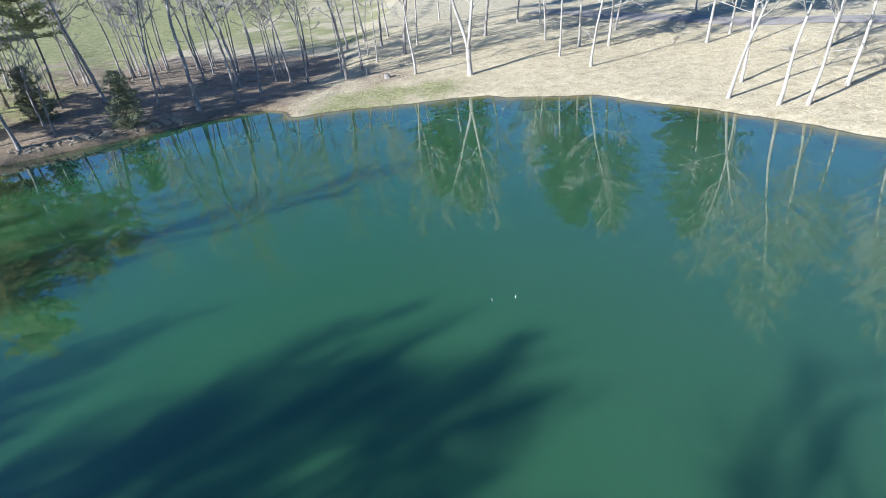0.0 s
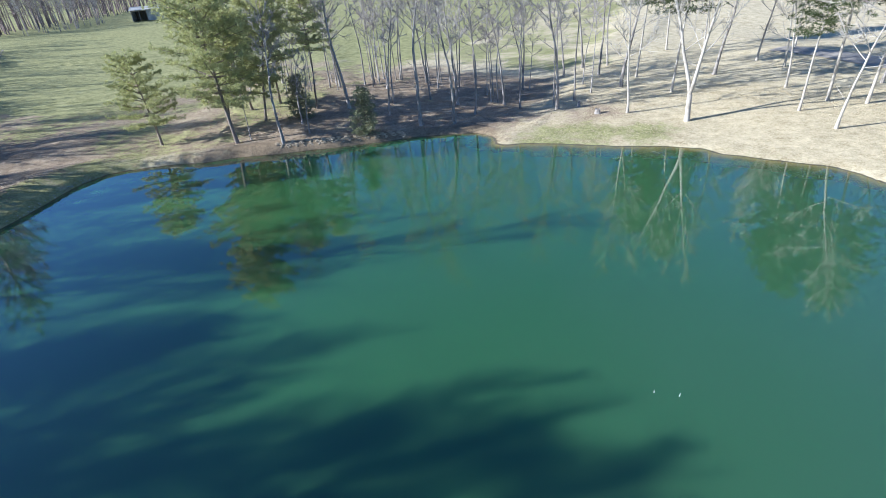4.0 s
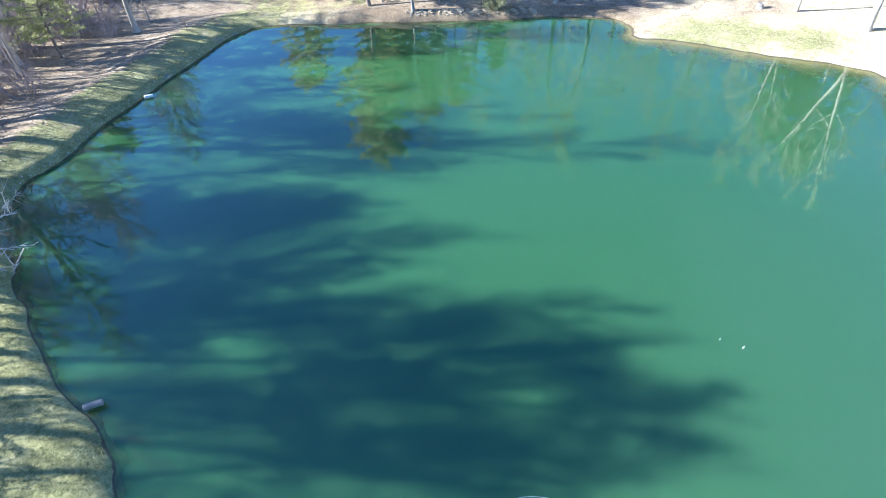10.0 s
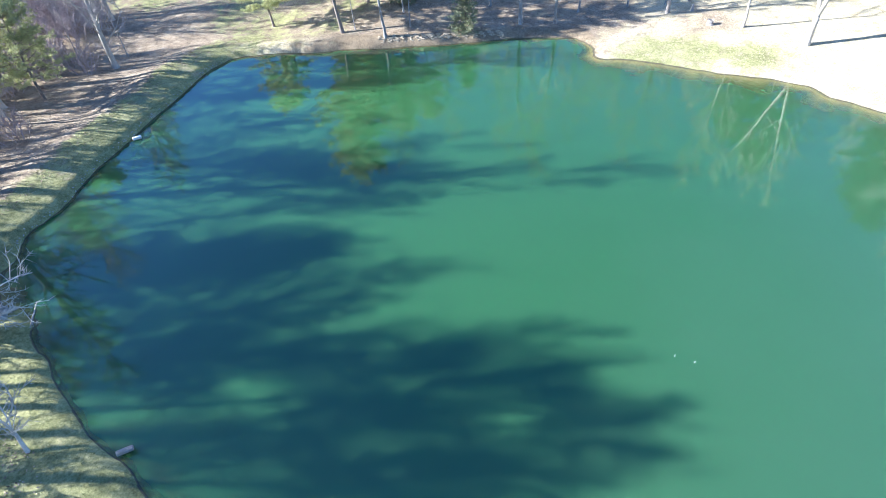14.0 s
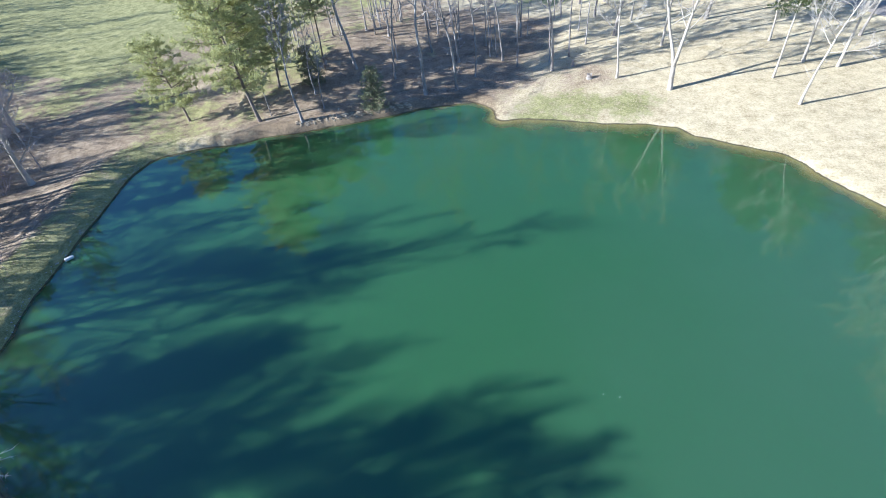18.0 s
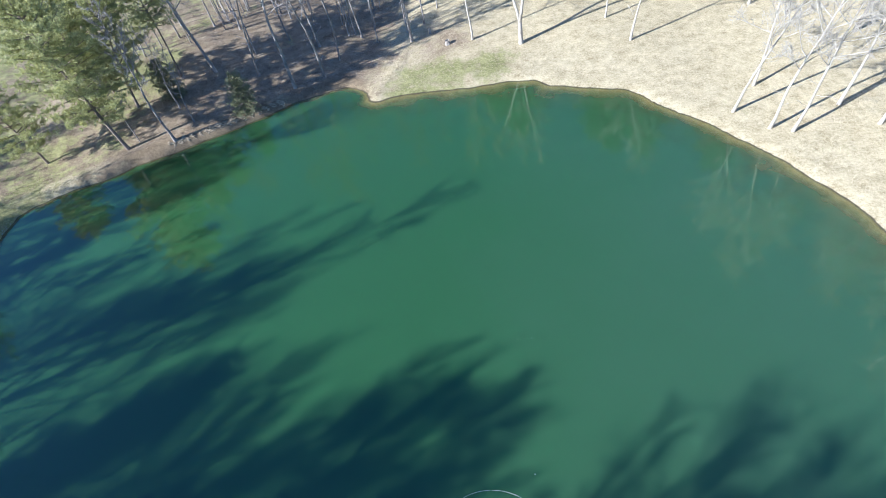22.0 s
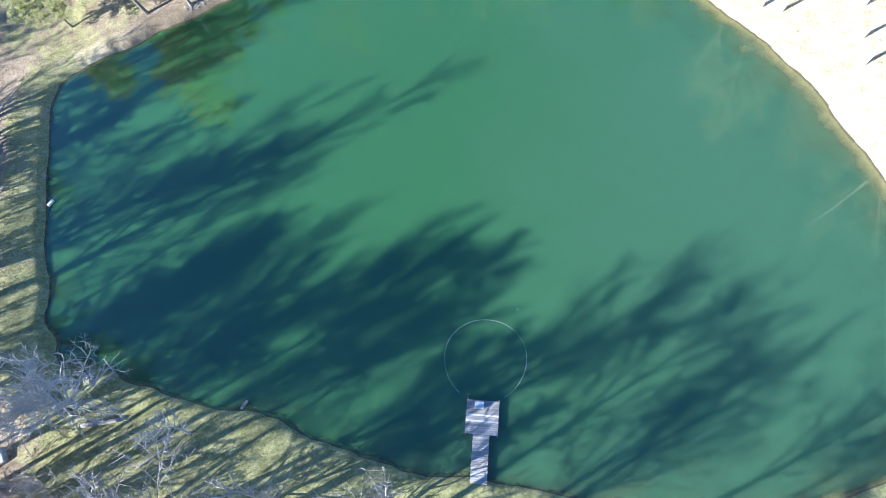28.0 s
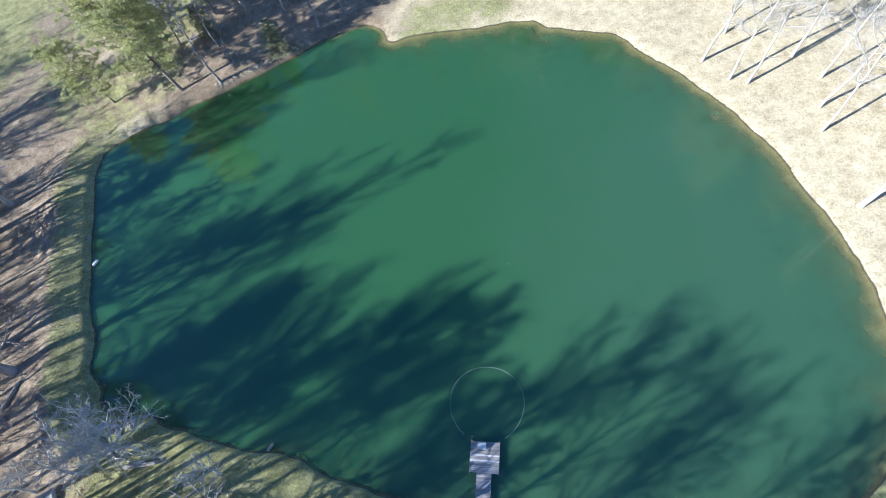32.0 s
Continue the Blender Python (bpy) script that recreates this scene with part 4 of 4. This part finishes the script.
# pale slabs and logs by the inlet
single("stone_slab", lump(5, 1.35, 0.36, 0.2, 0.3), STONE, "long pale stone slab on the mossy corner of the bank", "stone", pose(-37.8, 0.5, ground_z(-37.8, 0.5) + 0.1, 0, 0, 25))
single("stone_slab", block(bmesh.new(), -1.3, 1.3, -0.65, 0.65, -0.25, 0.25, 0.08), STONE, "large pale flat slab lying in the brush", "stone", pose(-40.6, -6.2, ground_z(-40.6, -6.2) + 0.3, 6, -4, 35))


def log(x, y, length, r, turn, label):
    w = Wood()
    rng = random.Random(int(x * 7))
    pts, radii = shoot(rng, Vector((-length / 2, 0, 0)), Vector((1, 0, 0)), length, r, r * 0.7, 7, 0.03, 0)
    w.tube(pts, radii, 9)
    w.f.append(tuple(range(8, -1, -1)))
    ob = tagged(new("fallen_log", w.mesh("fallen_log", OLD_WOOD)), label, "log", "fallen logs")
    ob.matrix_basis = pose(x, y, ground_z(x, y) + r * 0.7, 0, 0, turn)


log(-31.6, -2.4, 3.4, 0.24, 8, "grey fallen log lying on mossy ground")
log(-36.5, -1.2, 4.0, 0.16, -30, "pale fallen branch under the sycamore")
log(-26.2, -4.6, 2.6, 0.12, 35, "thin grey fallen log on the grass")
log(-33.0, 2.3, 2.4, 0.07, -35, "thin dead branch reaching from the bank into water")
log(-49.0, 3.0, 3.0, 0.18, 70, "grey fallen log among brush and leaves")


# a low tangle of pale leafy rubble at the inlet's corner
def rubble():
    ob = tagged(new("rubble_heap"), "small heap of blue-grey stones on moss at the inlet", "stones")
    rng = random.Random(12)
    shapes = []
    for k in range(4):
        me = bpy.data.meshes.new("stone")
        bm = lump(20 + k, 0.2, 0.15, 0.11, 0.5, 1)
        bm.to_mesh(me)
        bm.free()
        me.materials.append(STONE)
        shapes.append(me)
    for cx, cy, n in ((-36.1, 0.6, 16), (-35.2, 0.7, 18), (-34.3, 1.3, 18)):
        for i in range(n):
            x, y = cx + rng.gauss(0, 0.28), cy + rng.gauss(0, 0.42)
            st = part("stone", shapes[i % 4], STONE, ob)
            st.matrix_basis = pose(x, y, ground_z(x, y) + 0.06, rng.uniform(0, 360), rng.uniform(0, 360), rng.uniform(0, 360)) @ Matrix.Scale(rng.uniform(0.6, 1.4), 4)


rubble()


def shore_points(x0, x1, y0, y1):
    return [p for p in SHORE if x0 <= p[0] <= x1 and y0 <= p[1] <= y1]


def earth_bank():
    """Clods of crumbled earth along the eroded north bank."""
    ob = tagged(new("earth_bank"), "crumbling bank of brown earth clods along the water", "bank", kind="structure")
    rng = random.Random(31)
    shapes = []
    for k in range(6):
        me = bpy.data.meshes.new("clod")
        bm = lump(40 + k, 0.34, 0.26, 0.2, 0.55, 1)
        bm.to_mesh(me)
        bm.free()
        me.materials.append(CLOD)
        shapes.append(me)
    line = shore_points(-37.5, -25, 34, 54)
    for i in range(290):
        p = line[rng.randrange(len(line) - 1)]
        x, y = p[0] + rng.uniform(-0.4, 0.4), p[1] + rng.uniform(-0.15, 0.15)
        d = rng.uniform(0.62, 0.85)
        x, y = x - 0.52 * d, y + 0.85 * d
        c = part("clod", shapes[i % 6], CLOD, ob)
        c.matrix_basis = pose(x, y, ground_z(x, y) - 0.03, rng.uniform(-20, 20), rng.uniform(-20, 20), rng.uniform(10, 55)) @ Matrix.Diagonal((*(rng.uniform(0.35, 0.95) * k for k in (0.95, 0.5, 0.6)), 1))


earth_bank()


def stone_edging():
    """Small pale stones along the foot of the dam."""
    ob = tagged(new("stone_edging"), "line of small pale stones along the foot of the dam", "stones", kind="structure")
    rng = random.Random(8)
    shapes = []
    for k in range(4):
        me = bpy.data.meshes.new("stone")
        bm = lump(60 + k, 0.09, 0.07, 0.05, 0.5, 1)
        bm.to_mesh(me)
        bm.free()
        me.materials.append(STONE)
        shapes.append(me)
    line = shore_points(-52, -40.5, 5, 33)
    for i in range(150):
        k = rng.randrange(len(line) - 1)
        f = rng.random()
        x, y = line[k][0] + (line[k + 1][0] - line[k][0]) * f - rng.uniform(0.02, 0.3), line[k][1] + (line[k + 1][1] - line[k][1]) * f
        st = part("stone", shapes[i % 4], STONE, ob)
        st.matrix_basis = pose(x, y, ground_z(x, y) + 0.02, rng.uniform(0, 360), rng.uniform(-25, 25), rng.uniform(0, 360)) @ Matrix.Scale(rng.uniform(0.4, 1.0), 4)


stone_edging()


def scatter(name, label, mat, count, area, make, keep, seed):
    """One joined sheet of many small blades or leaves, set on the ground."""
    rng = np.random.default_rng(seed)
    x, y = rng.uniform(area[0], area[1], count), rng.uniform(area[2], area[3], count)
    z, cov, d = terrain(x, y)
    ok = keep(x, y, cov, d, rng.random(count))
    v, f = [], []
    r2 = random.Random(seed)
    for px, py, pz in zip(x[ok], y[ok], z[ok]):
        make(v, f, float(px), float(py), float(pz), r2)
    return tagged(new(name, mesh_of(name, v, f, mat)), label, "ground cover", kind="stuff")


def tuft(v, f, x, y, z, r, size=0.15):
    for k in range(4):
        a, b = r.uniform(0, 6.28), r.uniform(0.3, 1.1)
        h, w = size * r.uniform(0.5, 1.3), size * 0.22
        c, s_ = math.cos(a), math.sin(a)
        i = len(v)
        ox, oy = x + r.uniform(-0.1, 0.1), y + r.uniform(-0.1, 0.1)
        v.extend(((ox - s_ * w, oy + c * w, z - 0.02), (ox + s_ * w, oy - c * w, z - 0.02), (ox + c * h * b, oy + s_ * h * b, z + h)))
        f.append((i, i + 1, i + 2))


def leaf(v, f, x, y, z, r):
    a, t, s_ = r.uniform(0, 6.28), r.uniform(-0.5, 0.5), r.uniform(0.035, 0.075)
    c, n = math.cos(a) * s_, math.sin(a) * s_
    i = len(v)
    v.extend(((x - c, y - n, z + 0.02), (x + n * 0.6, y - c * 0.6, z + 0.03 + t * s_), (x + c, y + n, z + 0.05), (x - n * 0.6, y + c * 0.6, z + 0.03 - t * s_)))
    f.append((i, i + 1, i + 2, i + 3))


scatter("green_grass", "tufts of green and yellow winter grass on the banks", GREENGRASS, 42000, (-58, 12, -14, 40), lambda v, f, x, y, z, r: tuft(v, f, x, y, z, r, 0.08), lambda x, y, c, d, u: (d > 0.15) & (d < 11) & (c[:, 1] > 0.3 + 0.3 * u), 3)
scatter("dry_grass", "short tufts of bleached dry grass on the slope", DRYGRASS, 60000, (-20, 46, 8, 74), lambda v, f, x, y, z, r: tuft(v, f, x, y, z, r, 0.09), lambda x, y, c, d, u: (d > 0.2) & (d < 26) & (c[:, 0] < 0.5), 4)
scatter("fallen_leaves", "brown fallen leaves under the bare trees", LEAVES, 110000, (-78, -8, -14, 80), leaf, lambda x, y, c, d, u: (d > 1.0) & (c[:, 0] > 0.35 + 0.3 * u), 5)


# ---- distance ----
def far_woods():
    w = Wood()
    rng = random.Random(77)
    for i in range(330):
        t, off = rng.random(), rng.uniform(0, 40)
        if i < 250:
            x, y = -212 - 60 * t - 0.8 * off, 112 + 130 * t + 0.5 * off
        else:
            x, y = -200 + 420 * t, 250 + off + 40 * math.sin(4 * t)
        z, h = ground_z(x, y), rng.uniform(13, 20)
        q, rr = shoot(rng, Vector((x, y, z - 0.3)), Vector((0, 0, 1)), h, 0.22, 0.05, 4, 0.05, 0)
        w.tube(q, rr, 4)
        for k in range(26):
            p, d = along(q, rng.uniform(0.25, 1))
            a = rng.uniform(0, 6.28)
            b, r2 = shoot(rng, p, Vector((math.cos(a), math.sin(a), rng.uniform(0.1, 0.9))), rng.uniform(1.5, 4), 0.05, 0.025, 2, 0.2, 0)
            w.tube(b, r2, 3)
    return tagged(new("far_woods", w.mesh("far_woods", FARWOOD, False)), "grey leafless woods beyond the field", "woods", kind="stuff")


far_woods()


def shed():
    """An open-bay pole shed: walls on three sides, a posted open front, a low pitched roof."""
    ob = tagged(new("shed"), "grey open-fronted shed with a dark bay by far woods", "shed")
    part("side_wall", boxy(0.6, 5.2, -4.0, -3.85, 0, 4.0, 0.02), STONE, ob, "pale grey metal wall")
    part("side_wall", boxy(5.05, 5.2, -3.84, 4.0, 0, 4.0, 0.02), STONE, ob, "pale grey metal wall")
    part("side_wall", boxy(-5.2, -5.05, -3.84, 4.0, 0, 4.0, 0.02), STONE, ob, "pale grey metal wall")
    part("back_wall", boxy(-5.04, 5.04, 3.85, 4.0, 0, 4.0, 0.02), DARK_WOOD, ob)
    for x in (-5.0, -2.2, 0.5):
        part("post", boxy(x - 0.09, x + 0.09, -4.0, -3.82, 0, 3.6, 0.01), OLD_WOOD, ob)
    part("lintel", boxy(-5.2, 0.59, -4.0, -3.85, 3.6, 4.0, 0.02), OLD_WOOD, ob)
    for side in (-1, 1):
        bm = block(bmesh.new(), -5.7, 5.7, -2.4, 2.4, -0.05, 0.05, 0.01, Matrix.Translation((0, side * 2.25, 4.62)) @ Matrix.Rotation(-side * radians(14), 4, "X"))
        part("roof", bm, STONE, ob, "grey sheet metal roof slope")
    ob.matrix_basis = pose(-200, 168, ground_z(-200, 168) - 0.1, 0, 0, 40)


shed()


def driveway():
    """A gravel drive that follows the ground."""
    ctrl = [Vector(p) for p in ((14, 96), (24, 86), (33, 76.5), (40, 67), (50, 60), (66, 55), (90, 50))]
    v, f = [], []
    n = 0
    for a, b in zip(ctrl, ctrl[1:]):
        for k in range(8):
            p, w = a.lerp(b, k / 8), (b - a).normalized()
            side = Vector((-w.y, w.x))
            for j in range(7):
                q = p + side * (j / 6 - 0.5) * 4.6
                v.append((q.x, q.y, ground_z(q.x, q.y) + 0.05 + 0.05 * (1 - abs(j - 3) / 3)))
            n += 1
    for i in range(n - 1):
        for j in range(6):
            a = i * 7 + j
            f.append((a, a + 1, a + 8, a + 7))
    tagged(new("road", mesh_of("road", v, f, GRAVEL, True)), "pale gravel drive curving past the trees", "road", kind="structure")


driveway()
